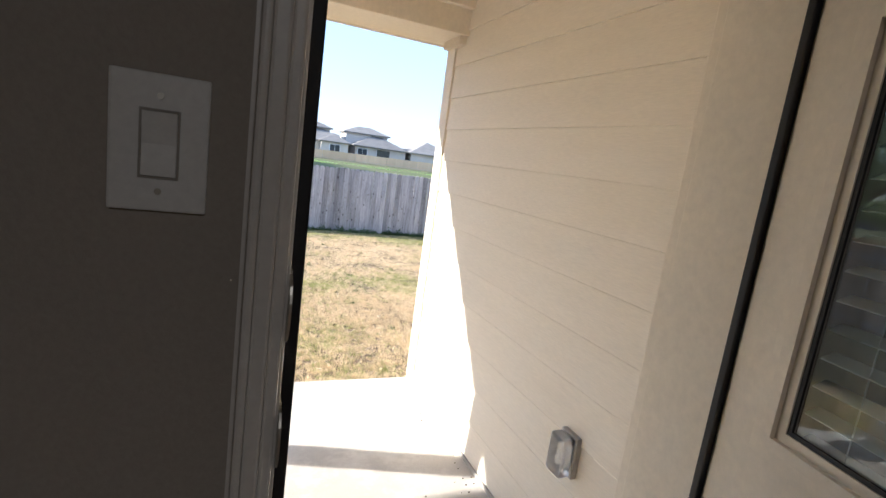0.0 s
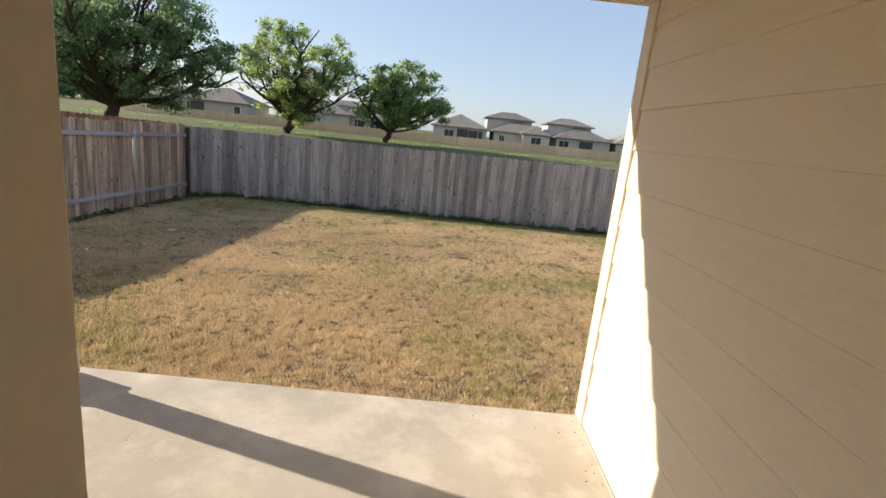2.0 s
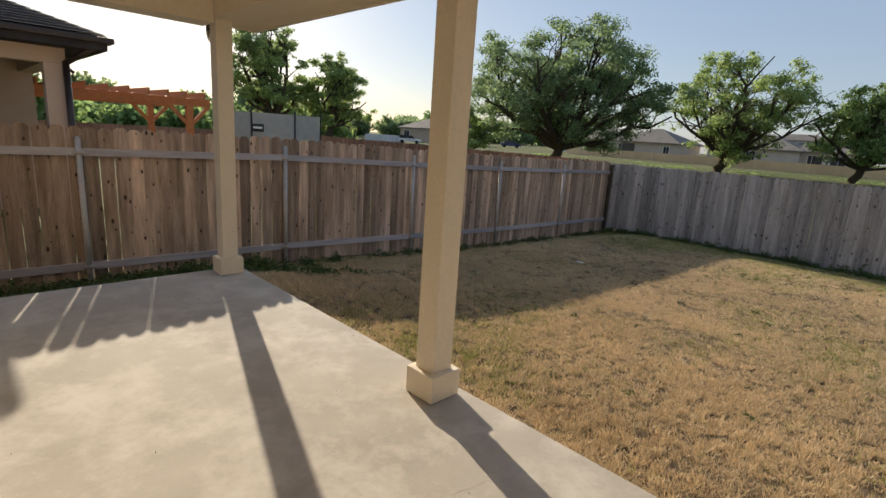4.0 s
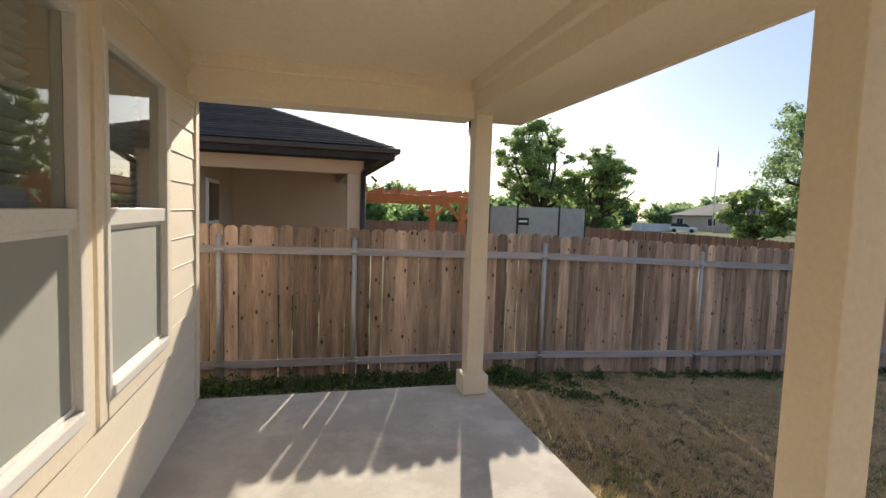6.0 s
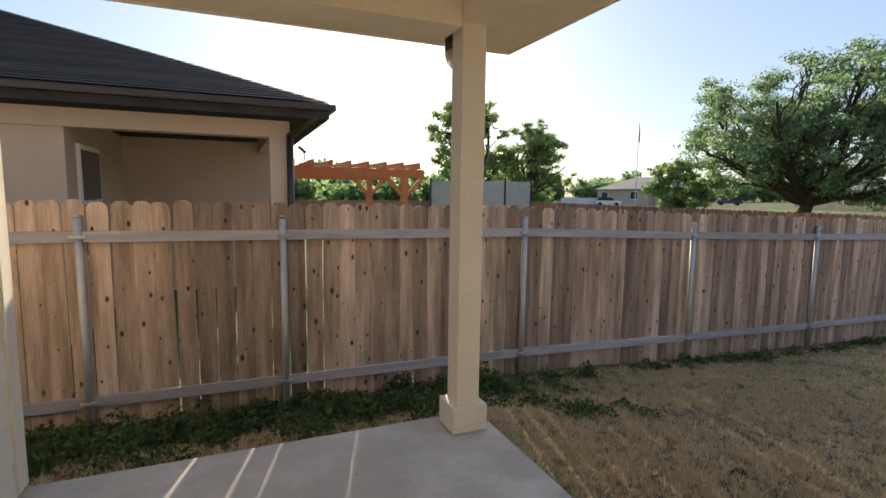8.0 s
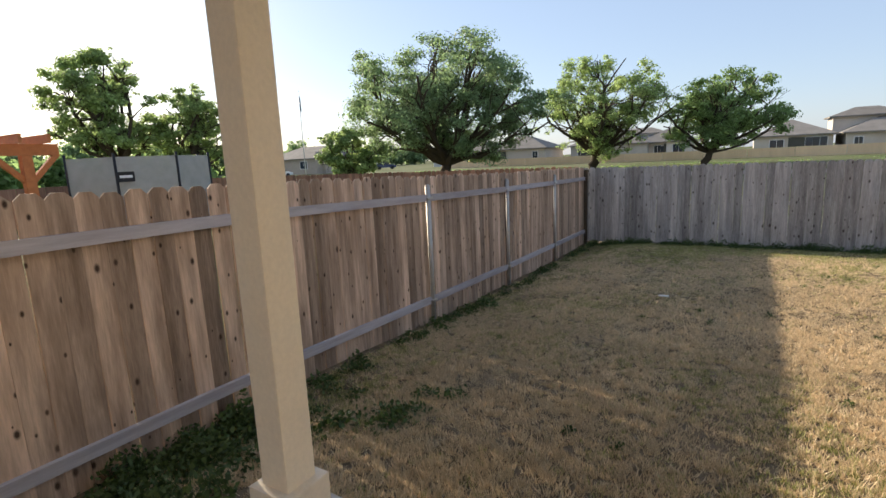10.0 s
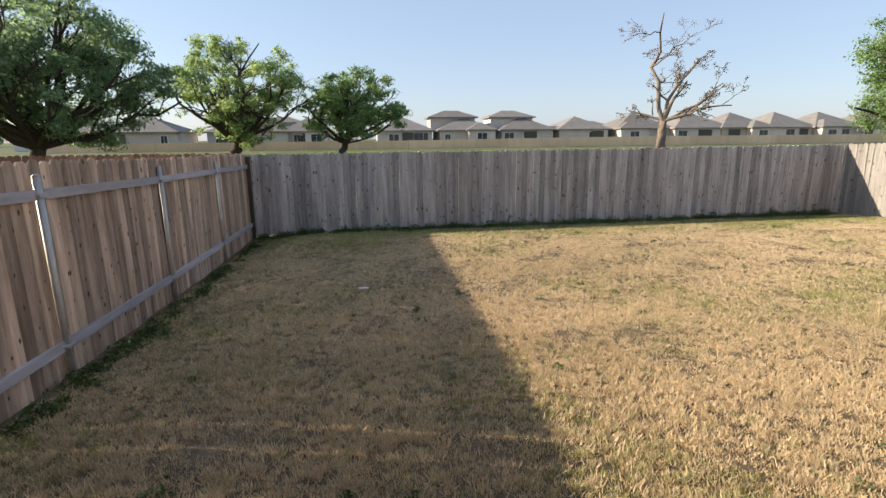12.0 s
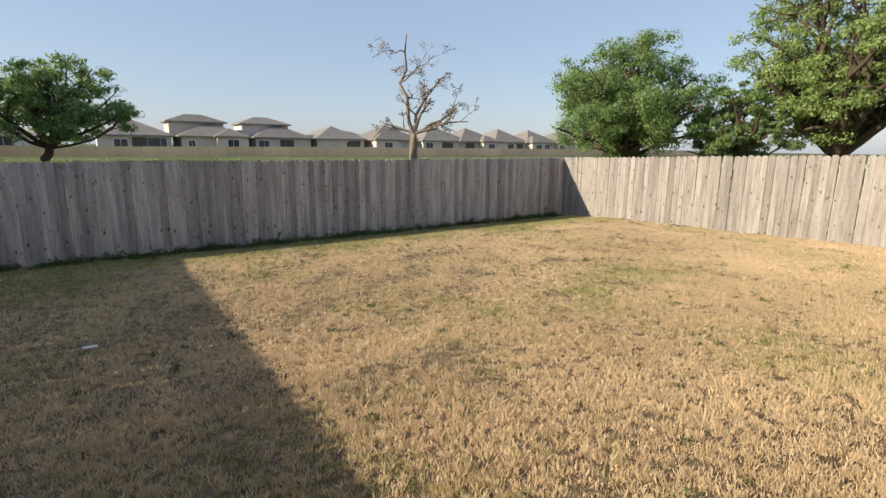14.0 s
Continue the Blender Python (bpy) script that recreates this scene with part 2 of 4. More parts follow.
ASPHALT = mat("pale_road", (0.36, 0.34, 0.31), (0.31, 0.29, 0.27), rough=0.9, scale=0.3, fine=8, bump=0.2)
GLASS = glass_mat("clear_glass")
CLEARPLASTIC = glass_mat("clear_plastic", (0.92, 0.9, 0.88), 0.3)


# ---- builders ----
def slab(bm, x0, x1, y0, y1, z0, z1, bevel=0.0):
    """A box between two corners, with its edges rounded if bevel is given."""
    v = [bm.verts.new((x, y, z)) for x in (x0, x1) for y in (y0, y1) for z in (z0, z1)]
    faces = [bm.faces.new([v[i] for i in f]) for f in ((0, 1, 3, 2), (4, 6, 7, 5), (0, 4, 5, 1), (2, 3, 7, 6), (0, 2, 6, 4), (1, 5, 7, 3))]
    if bevel:
        edges = {e for f in faces for e in f.edges}
        bmesh.ops.bevel(bm, geom=list(edges), offset=bevel, segments=2, profile=0.6, affect="EDGES")
    return bm


def block(*a, bevel=0.0):
    return slab(bmesh.new(), *a, bevel=bevel)


def rod(bm, p, q, r0, r1=None, sides=10, caps=True):
    """A round bar from p to q."""
    p, q = Vector(p), Vector(q)
    r1 = r0 if r1 is None else r1
    side = (q - p).to_track_quat("Z", "Y").to_matrix()
    rings = []
    for c, r in ((p, r0), (q, r1)):
        rings.append([bm.verts.new(c + side @ Vector((r * math.cos(2 * math.pi * i / sides), r * math.sin(2 * math.pi * i / sides), 0))) for i in range(sides)])
    for i in range(sides):
        f = bm.faces.new((rings[0][i], rings[0][(i + 1) % sides], rings[1][(i + 1) % sides], rings[1][i]))
        f.smooth = True
    if caps:
        bm.faces.new(rings[0][::-1])
        bm.faces.new(rings[1])
    return bm


def prism(bm, outline, lift):
    """A closed outline (points in space) pushed along lift."""
    a = [bm.verts.new(p) for p in outline]
    b = [bm.verts.new(Vector(p) + Vector(lift)) for p in outline]
    n = len(a)
    bm.faces.new(a[::-1])
    bm.faces.new(b)
    for i in range(n):
        bm.faces.new((a[i], a[(i + 1) % n], b[(i + 1) % n], b[i]))
    return bm


def finish(bm, name, material):
    bmesh.ops.recalc_face_normals(bm, faces=bm.faces[:])
    me = bpy.data.meshes.new(name)
    bm.to_mesh(me)
    bm.free()
    me.materials.append(material)
    return me


def thing(name, base=(0, 0, 0), label="", category="", group="", kind=""):
    """An Empty at the thing's base, to parent its parts."""
    ob = new(name)
    ob.location = base
    ob.empty_display_size = 0.1
    return tagged(ob, label, category, group, kind)


def top_of(ob):
    while ob.parent:
        ob = ob.parent
    return ob


def part(name, bm, material, parent, label=""):
    """Links a bmesh given in world metres as one mesh under a thing or a part."""
    bm.transform(Matrix.Translation(-top_of(parent).location))
    ob = new(name, finish(bm, name, material))
    ob.parent = parent
    return tagged(ob, label)


def solid(name, bm, material, label="", category="", kind="", group=""):
    """One mesh that is a thing by itself."""
    return tagged(new(name, finish(bm, name, material)), label, category, group, kind)


def quick(name, verts, faces, material):
    me = bpy.data.meshes.new(name)
    me.from_pydata(verts, [], faces)
    me.materials.append(material)
    me.update()
    return me


# ---- ground ----
def ground_z(x, y):
    """The lawn falls away from the patio to the back fence."""
    z = float(np.interp(y, (3.9, 4.3, 5.3, 5.8, 6.8, 8, 10, 13, 14.2, 15.2, 60, 78), (-0.09, -0.19, -0.32, -0.365, -0.43, -0.475, -0.54, -0.61, -0.70, -0.78, -0.50, -0.20)))
    if y < 3.9:
        z = -0.11
    if x < -4.2 and y < 9:
        z -= 0.05 * min(1.0, (-4.2 - x) / 1.5) * min(1.0, (9 - y) / 3)
    if x < -5.0 and y < 20:  # a swale along the brown fence
        f = min(1.0, (-5.0 - x) / 1.5)
        z += (float(np.interp(y, (-6, 3, 6, 8, 10, 13, 15.2), (-0.45, -0.48, -0.54, -0.66, -0.73, -0.82, -0.85))) - z) * f * f * (3 - 2 * f)
    return z


xs = np.unique(np.concatenate([np.linspace(-400, -12, 14), np.linspace(-12, -8, 6), np.linspace(-7.5, 9.5, 70), np.linspace(10, 14, 5), np.linspace(14, 400, 14)]))
ys = np.unique(np.concatenate([np.linspace(-400, -8, 9), np.linspace(-6, 3.6, 10), np.linspace(3.9, 15.4, 48), np.linspace(16, 70, 14), np.linspace(80, 600, 12)]))
gv = [(x, y, ground_z(x, y) + (noise.noise((x * 1.7, y * 1.7, 0)) * 0.025 if -7.5 < x < 9.5 and 3.95 < y < 15.2 else 0)) for y in ys for x in xs]
nx = len(xs)
gf = [(j * nx + i, j * nx + i + 1, (j + 1) * nx + i + 1, (j + 1) * nx + i) for j in range(len(ys) - 1) for i in range(nx - 1)]
lawn_mesh = quick("ground", gv, gf, FIELD)
lawn_mesh.materials.append(THATCH)
for p in lawn_mesh.polygons:
    c = p.center
    p.use_smooth = True
    if -7.3 < c.x < 9.2 and -6 < c.y < 15.3:
        p.material_index = 1
tagged(new("ground", lawn_mesh), "dormant tan lawn running on into a green meadow", "ground", kind="structure")

# patio slab
PX0, PX1, PY0, PY1 = -4.94, 1.39, 1.5, 3.92
bm = block(PX0, PX1 + 0.02, PY0 - 0.3, PY1, -0.3, 0.0, bevel=0.012)
solid("patio_slab", bm, CONCRETE, "pale broom-finished concrete patio slab with faint stains", "patio", "structure")

# ---- the house: back wall with door and windows, wing wall, porch roof ----
WALL_Y, IN_Y = 1.5, 1.235
DX0, DX1, DTOP = 0.165, 1.078, 2.06
WIN = ((-4.03, -3.08), (-2.86, -1.91))
WZ0, WZ1 = 0.70, 2.27


def wall_with_holes(bm, x0, x1, y0, y1, z0, z1, holes):
    """A wall along x with square holes (x0, x1, z0, z1) right through it."""
    xs_ = sorted({x0, x1, *[h[0] for h in holes], *[h[1] for h in holes]})
    zs_ = sorted({z0, z1, *[h[2] for h in holes], *[h[3] for h in holes]})
    full = {(i, k) for i in range(len(xs_) - 1) for k in range(len(zs_) - 1)
            if not any(h[0] <= xs_[i] and xs_[i + 1] <= h[1] and h[2] <= zs_[k] and zs_[k + 1] <= h[3] for h in holes)}
    grid = {}

    def v(i, side_, k):
        if (i, side_, k) not in grid:
            grid[i, side_, k] = bm.verts.new((xs_[i], (y0, y1)[side_], zs_[k]))
        return grid[i, side_, k]

    for i, k in full:
        bm.faces.new((v(i, 0, k), v(i + 1, 0, k), v(i + 1, 0, k + 1), v(i, 0, k + 1)))
        bm.faces.new((v(i, 1, k + 1), v(i + 1, 1, k + 1), v(i + 1, 1, k), v(i, 1, k)))
        for di, dk, a, b in ((-1, 0, (i, k), (i, k + 1)), (1, 0, (i + 1, k + 1), (i + 1, k)), (0, -1, (i + 1, k), (i, k)), (0, 1, (i, k + 1), (i + 1, k + 1))):
            if (i + di, k + dk) not in full:
                bm.faces.new((v(a[0], 0, a[1]), v(b[0], 0, b[1]), v(b[0], 1, b[1]), v(a[0], 1, a[1])))
    return bm


CEIL = 2.62
holes = [(w[0] + 0.03, w[1] - 0.03, WZ0 + 0.03, WZ1 - 0.03) for w in WIN] + [(DX0 - 0.03, DX1 + 0.03, -0.3, DTOP + 0.03)]
solid("attic_floor", block(-4.7, 7.5, -9.0, 1.45, 2.76, 2.80), DRYWALL, "attic floor over the rooms", "ceiling", "structure")
wall_core = solid("wall_south", wall_with_holes(bmesh.new(), -4.9, 1.42, IN_Y + 0.012, WALL_Y - 0.012, -0.3, 2.9, holes), SIDING, "cream painted rear wall of the house", "wall", "structure")
solid("wall_interior", wall_with_holes(bmesh.new(), -4.9, 4.0, IN_Y, IN_Y + 0.012, 0.0, 2.75, holes), DRYWALL, "greige painted drywall inside the back door", "wall", "structure")
wing_core = solid("wall_wing", block(1.402, 1.7, 1.5, 3.88, -0.3, 2.9), SIDING, "cream painted side wall closing the porch", "wall", "structure")
wing_front = solid("wall_wing_front", block(1.7, 7.5, 3.6, 3.88, -0.3, 2.9), SIDING, "cream painted rear wall beside the porch", "wall", "structure")

LAP = 0.189


WING_LAP = 0.2


def course_zs(first=0.002, step=LAP):
    out = []
    while first < 2.6:
        out.append(first)
        first += step
    return out


def lap_along_y(x, y0, y1, z, h=LAP):
    """One lap-siding board on a wall that faces -x: thick and proud at its foot, tucked in at its head."""
    return prism(bmesh.new(), [(x, y0, z), (x - 0.012, y0, z), (x - 0.010, y0, z + 0.002), (x - 0.001, y0, z + h + 0.01), (x, y0, z + h + 0.01)], (0, y1 - y0, 0))


def lap_along_x(x0, x1, y, z, h=LAP):
    return prism(bmesh.new(), [(x0, y, z), (x0, y + 0.012, z), (x0, y + 0.010, z + 0.002), (x0, y + 0.001, z + h + 0.01), (x0, y, z + h + 0.01)], (x1 - x0, 0, 0))


for z in course_zs(0.013, WING_LAP):
    if z < 2.5:
        part("siding_board", lap_along_y(1.402, 1.59, 3.81, z, WING_LAP), SIDING, wing_core)
for z in course_zs():
    if z < 2.5:
        spans = [(-4.83, -4.12)] if z + LAP > WZ0 - 0.1 and z < WZ1 else [(-4.83, -2.4), (-2.4, 0.09)]
        if z + LAP > WZ0 - 0.1 and z < WZ1:
            spans.append((-1.82, 0.09))
        spans.append((1.21, 1.33))
        for a, b in spans:
            part("siding_board", lap_along_x(a, b, WALL_Y - 0.012, z), SIDING, wall_core)
bm = bmesh.new()
for z in course_zs():
    bm2 = lap_along_x(1.5, 7.5, 3.88, z)
    bm2.to_mesh(me_tmp := bpy.data.meshes.new("tmp"))
    bm2.free()
    bm.from_mesh(me_tmp)
    bpy.data.meshes.remove(me_tmp)
tagged(part("siding", bm, SIDING, wing_front), kind="stuff")

# corner trims
trim = thing("corner_trim", (1.39, 3.89, 0), "cream painted corner boards at the porch wall's end", "trim", kind="structure")
part("board", block(1.383, 1.402, 3.79, 3.9, 0.02, 2.42, bevel=0.003), TRIM, trim)
part("board", block(1.383, 1.5, 3.9, 3.918, 0.02, 2.42, bevel=0.003), TRIM, trim)
trim2 = thing("corner_trim", (-4.91, 1.5, 0), "cream painted corner boards at the house corner", "trim", kind="structure")
part("board", block(-4.92, -4.83, 1.488, 1.508, 0.02, 2.42, bevel=0.003), TRIM, trim2)
part("board", block(-4.94, -4.92, 1.38, 1.508, 0.02, 2.42, bevel=0.003), TRIM, trim2)
trim3 = thing("corner_trim", (1.36, 1.5, 0), "cream painted inside-corner board by the back door", "trim", kind="structure")
part("board", block(1.375, 1.402, 1.488, 1.59, 0.02, 2.6, bevel=0.003), TRIM, trim3)
solid("foundation_strip", block(1.38, 1.402, 1.5, 3.91, 0.0, 0.02), FOOTING, "bare concrete footing below the siding", "foundation", "structure")

# end wall of the house on the side yard
solid("wall_west", block(-4.92, -4.7, -9.0, IN_Y, -0.3, 2.9), SIDING, "cream painted side wall of the house", "wall", "structure")

# porch ceiling, beams and roof
solid("ceiling", block(-4.72, 1.40, 1.45, 3.66, CEIL, CEIL + 0.03), SOFFIT, "cream painted porch ceiling panels", "ceiling", "structure")
beam = thing("porch_beam", (-4.75, 3.77, 2.36), "cream painted boxed beam round the porch", "beam", kind="structure")
part("front_beam", block(-4.9, 1.402, 3.63, 3.91, 2.38, 2.75, bevel=0.006), TRIM, beam)
part("side_beam", block(-4.9, -4.62, 1.49, 3.63, 2.33, 2.75, bevel=0.006), TRIM, beam)
part("ledger_trim", block(-4.62, 1.402, 3.585, 3.64, CEIL - 0.09, CEIL + 0.006, bevel=0.004), TRIM, beam)
part("ledger_trim", block(-4.62, -4.575, 1.5, 3.58, CEIL - 0.09, CEIL + 0.006, bevel=0.004), TRIM, beam)
part("wall_trim", block(-4.62, 1.402, 1.494, 1.522, CEIL - 0.14, CEIL + 0.006, bevel=0.004), TRIM, beam)
part("bearing_block", block(1.35, 1.402, 3.66, 3.92, 2.33, 2.38, bevel=0.004), TRIM, beam)
eave = thing("eave", (-5, 4.2, 2.4), "cream painted soffit and fascia at the roof's edge", "eave", kind="structure")
part("soffit", block(-5.35, 8.0, 3.91, 4.32, 2.45, 2.48), SOFFIT, eave)
part("soffit", block(-5.35, -4.9, -9.0, 3.91, 2.45, 2.48), SOFFIT, eave)
part("fascia", block(-5.37, 8.0, 4.32, 4.345, 2.44, 2.585, bevel=0.004), TRIM, eave)
part("fascia", block(-5.375, -5.35, -9.0, 4.32, 2.44, 2.585, bevel=0.004), TRIM, eave)
bm = bmesh.new()
v = [bm.verts.new(p) for p in ((-5.4, 4.37, 2.66), (8.2, 4.37, 2.66), (8.2, -9, 2.66), (-5.4, -9, 2.66), (-0.6, -2.4, 5.3), (4.2, -2.4, 5.3))]
u = [bm.verts.new(p.co - Vector((0, 0, 0.07))) for p in v]
for f in ((0, 1, 5, 4), (1, 2, 5), (2, 3, 4, 5), (3, 0, 4)):
    bm.faces.new([v[i] for i in f])
    bm.faces.new([u[i] for i in f[::-1]])
for i in range(4):
    bm.faces.new((v[i], u[i], u[(i + 1) % 4], v[(i + 1) % 4]))
solid("roof", bm, SHINGLE, "grey-brown shingled hip roof of the house", "roof", "structure")
spout = thing("downspout", (-5.0, 3.76, 2.2), "gutter outlet with a pale elbow running to the porch post", "downspout")
part("outlet", rod(bmesh.new(), (-5.09, 3.76, 2.47), (-5.075, 3.76, 2.30), 0.04, sides=10), BROWNMETAL, spout, "dark metal outlet")
bm = bmesh.new()
rod(bm, (-5.075, 3.76, 2.31), (-5.03, 3.76, 2.25), 0.043, sides=10)
rod(bm, (-5.035, 3.76, 2.255), (-4.88, 3.76, 2.18), 0.043, sides=10)
rod(bm, (-4.885, 3.76, 2.19), (-4.885, 3.76, -0.1), 0.04, sides=10)
part("elbow", bm, TRIM, spout)


def porch_post(cx, cy):
    """A boxed post with a wider plinth at its foot."""
    ob = thing("porch_post", (cx, cy, 0), "cream painted square boxed post on a plinth", "post", group="porch posts")
    part("shaft", block(cx - 0.074, cx + 0.074, cy - 0.074, cy + 0.074, 0.16, 2.39, bevel=0.006), TRIM, ob)
    bm_ = bmesh.new()
    slab(bm_, cx - 0.112, cx + 0.112, cy - 0.112, cy + 0.112, 0.004, 0.165, bevel=0.006)
    part("plinth", bm_, TRIM, ob)
    return ob


post_a = porch_post(-1.712, 3.745)
copy_thing(post_a, pose(-4.768, 3.74, 0))


# ---- windows ----
def house_window(x0, x1, z0, z1, number):
    ob = thing("window_%d" % number, ((x0 + x1) / 2, WALL_Y, z0), "white vinyl single-hung window, screened below, in a cream surround", "window", kind="structure")
    y = WALL_Y
    for a in ((x0 - 0.09, x0, z0 - 0.09, z1 + 0.09), (x1, x1 + 0.09, z0 - 0.09, z1 + 0.09)):
        part("casing", block(a[0], a[1], y - 0.012, y + 0.012, a[2], a[3], bevel=0.003), TRIM, ob)
    part("casing", block(x0, x1, y - 0.012, y + 0.012, z1, z1 + 0.09, bevel=0.003), TRIM, ob)
    part("casing", block(x0, x1, y - 0.012, y + 0.016, z0 - 0.09, z0, bevel=0.003), TRIM, ob)
    zm = z0 + (z1 - z0) * 0.5
    part("frame", block(x0, x0 + 0.04, y - 0.07, y + 0.02, z0, z1, bevel=0.004), VINYL, ob)
    part("frame", block(x1 - 0.04, x1, y - 0.07, y + 0.02, z0, z1, bevel=0.004), VINYL, ob)
    part("frame", block(x0 + 0.04, x1 - 0.04, y - 0.07, y + 0.02, z1 - 0.04, z1, bevel=0.004), VINYL, ob)
    part("sill", block(x0 + 0.04, x1 - 0.04, y - 0.07, y + 0.03, z0, z0 + 0.05, bevel=0.006), VINYL, ob)
    part("meeting_rail", block(x0 + 0.04, x1 - 0.04, y - 0.06, y + 0.012, zm - 0.035, zm + 0.04, bevel=0.005), VINYL, ob)
    part("pane", block(x0 + 0.04, x1 - 0.04, y - 0.032, y - 0.026, zm + 0.03, z1 - 0.035), GLASS, ob, "upper glass pane")
    part("pane", block(x0 + 0.04, x1 - 0.04, y - 0.052, y - 0.046, z0 + 0.04, zm - 0.03), GLASS, ob, "lower glass pane")
    s = part("screen_frame", wall_with_holes(bmesh.new(), x0 + 0.042, x1 - 0.042, y - 0.02, y - 0.008, z0 + 0.052, zm - 0.037, [(x0 + 0.062, x1 - 0.062, z0 + 0.072, zm - 0.057)]), VINYL, ob)
    part("mesh", block(x0 + 0.06, x1 - 0.06, y - 0.016, y - 0.013, z0 + 0.07, zm - 0.055), SHADE, s, "grey-green insect screen")
    bm_ = bmesh.new()
    zz = z0 + 0.1
    while zz < z1:
        prism(bm_, [(x0 + 0.05, y - 0.17, zz), (x0 + 0.05, y - 0.125, zz + 0.028), (x0 + 0.05, y - 0.124, zz + 0.026), (x0 + 0.05, y - 0.169, zz - 0.002)], (x1 - x0 - 0.1, 0, 0))
        zz += 0.045
    tagged(part("blind_slats", bm_, BLIND, ob, "closed white horizontal blind behind the glass"), kind="stuff")


house_window(*WIN[0], WZ0, WZ1, 1)
house_window(*WIN[1], WZ0, WZ1, 2)

# room behind the wall, dim
solid("floor_interior", block(-4.7, 4.0, -4.0, IN_Y + 0.2, -0.02, 0.0), FLOORWOOD, "brown plank floor inside the house", "floor", "structure")
solid("ceiling_interior", block(-4.7, 4.0, -4.0, IN_Y, 2.72, 2.75), DRYWALL, "painted ceiling inside the house", "ceiling", "structure")
solid("wall_room_end", block(-4.7, 4.0, -4.1, -4.0, 0.0, 2.75), DRYWALL, "greige painted wall at the room's far side", "wall", "structure")
solid("wall_room_east", block(4.0, 4.1, -4.0, IN_Y, 0.0, 2.75), DRYWALL, "greige painted wall at the room's side", "wall", "structure")

# ---- back door ----
door = thing("door_1", (DX1, 1.25, 0), "cream full-glass back door with enclosed blinds, standing open inwards", "door", kind="structure")
# jamb, stops and weatherstrip
part("jamb", block(DX0 - 0.032, DX0 + 0.027, IN_Y, 1.30, -0.02, DTOP, bevel=0.002), CASING, door)
part("jamb", block(DX0 - 0.032, DX0, 1.30, WALL_Y - 0.02, -0.02, DTOP, bevel=0.002), TRIM, door)
part("jamb", block(DX1, DX1 + 0.032, IN_Y, WALL_Y - 0.02, -0.02, DTOP, bevel=0.002), TRIM, door)
part("head_jamb", block(DX0 - 0.032, DX1 + 0.032, IN_Y, WALL_Y - 0.02, DTOP, DTOP + 0.032, bevel=0.002), TRIM, door)
part("stop", block(DX0, DX0 + 0.046, 1.30, 1.318, 0.0, DTOP, bevel=0.002), TRIM, door)
part("stop", block(DX0, DX0 + 0.014, 1.318, WALL_Y - 0.02, 0.0, DTOP, bevel=0.002), TRIM, door)
part("stop", block(DX1 - 0.012, DX1, 1.30, WALL_Y - 0.02, 0.0, DTOP, bevel=0.002), TRIM, door)
part("weatherstrip", block(DX0 + 0.027, DX0 + 0.049, 1.284, 1.30, 0.0, DTOP, bevel=0.003), RUBBER, door)
part("weatherstrip", block(DX1 - 0.022, DX1 - 0.004, 1.284, 1.30, 0.0, DTOP, bevel=0.003), RUBBER, door)
part("weatherstrip", block(DX0, DX1, 1.283, 1.30, DTOP - 0.013, DTOP, bevel=0.003), RUBBER, door)
part("brickmould", block(DX0 - 0.09, DX0 - 0.03, WALL_Y - 0.02, WALL_Y + 0.022, 0.0, DTOP + 0.03, bevel=0.006), TRIM, door)
part("brickmould", block(DX1 + 0.004, DX1 + 0.09, WALL_Y - 0.02, WALL_Y + 0.022, 0.0, DTOP + 0.03, bevel=0.006), TRIM, door)
part("brickmould", block(DX0 - 0.09, DX1 + 0.09, WALL_Y - 0.02, WALL_Y + 0.02, DTOP + 0.03, DTOP + 0.115, bevel=0.006), TRIM, door)
part("threshold", block(DX0, DX1, IN_Y, WALL_Y + 0.03, 0.0, 0.025, bevel=0.006), STEEL, door, "worn metal threshold")
# stepped interior casing
for a, b, d in ((0.0, 0.016, 0.012), (0.016, 0.036, 0.019), (0.036, 0.047, 0.022)):
    part("interior_casing", block(DX0 + 0.022 - b, DX0 + 0.022 - a, IN_Y - d, IN_Y, 0.0, DTOP + 0.07, bevel=0.004), CASING, door)
    part("interior_casing", block(DX1 + 0.012 + a, DX1 + 0.012 + b, IN_Y - d, IN_Y, 0.0, DTOP + 0.07, bevel=0.004), CASING, door)
# strike plates on the latch jamb
for z in (1.405, 1.235):
    s = part("strike_plate", block(DX0 + 0.025, DX0 + 0.0295, 1.238, 1.276, z - 0.045, z + 0.045, bevel=0.001), BRASS, door, "satin metal strike plate")
    part("lip", prism(bmesh.new(), [(DX0 + 0.026, 1.239 - 0.024 * math.sin(math.pi * k / 12), z - 0.043 * math.cos(math.pi * k / 12)) for k in range(13)], (0.003, 0, 0)), BRASS, s, "rounded strike lip")
    # thin black plate painted in for the dark inside the hole
    part("latch_hole", block(DX0 + 0.0295, DX0 + 0.030, 1.256, 1.270, z - 0.016, z + 0.016), RUBBER, s)
# the leaf hangs at the right jamb, swung in by almost a right angle
LEAF_W, LEAF_T, SWING = 0.885, 0.045, 78.0
hinge = Matrix.Translation((DX1 - 0.010, 1.278, 0)) @ Matrix.Rotation(radians(SWING), 4, "Z")


def leaf(name, bm_, material, parent, label=""):
    """A part of the door's leaf, given with the leaf closed: x from 0 at the hinge to -LEAF_W, outside face at y = 0."""
    bm_.transform(hinge)
    return part(name, bm_, material, parent, label)


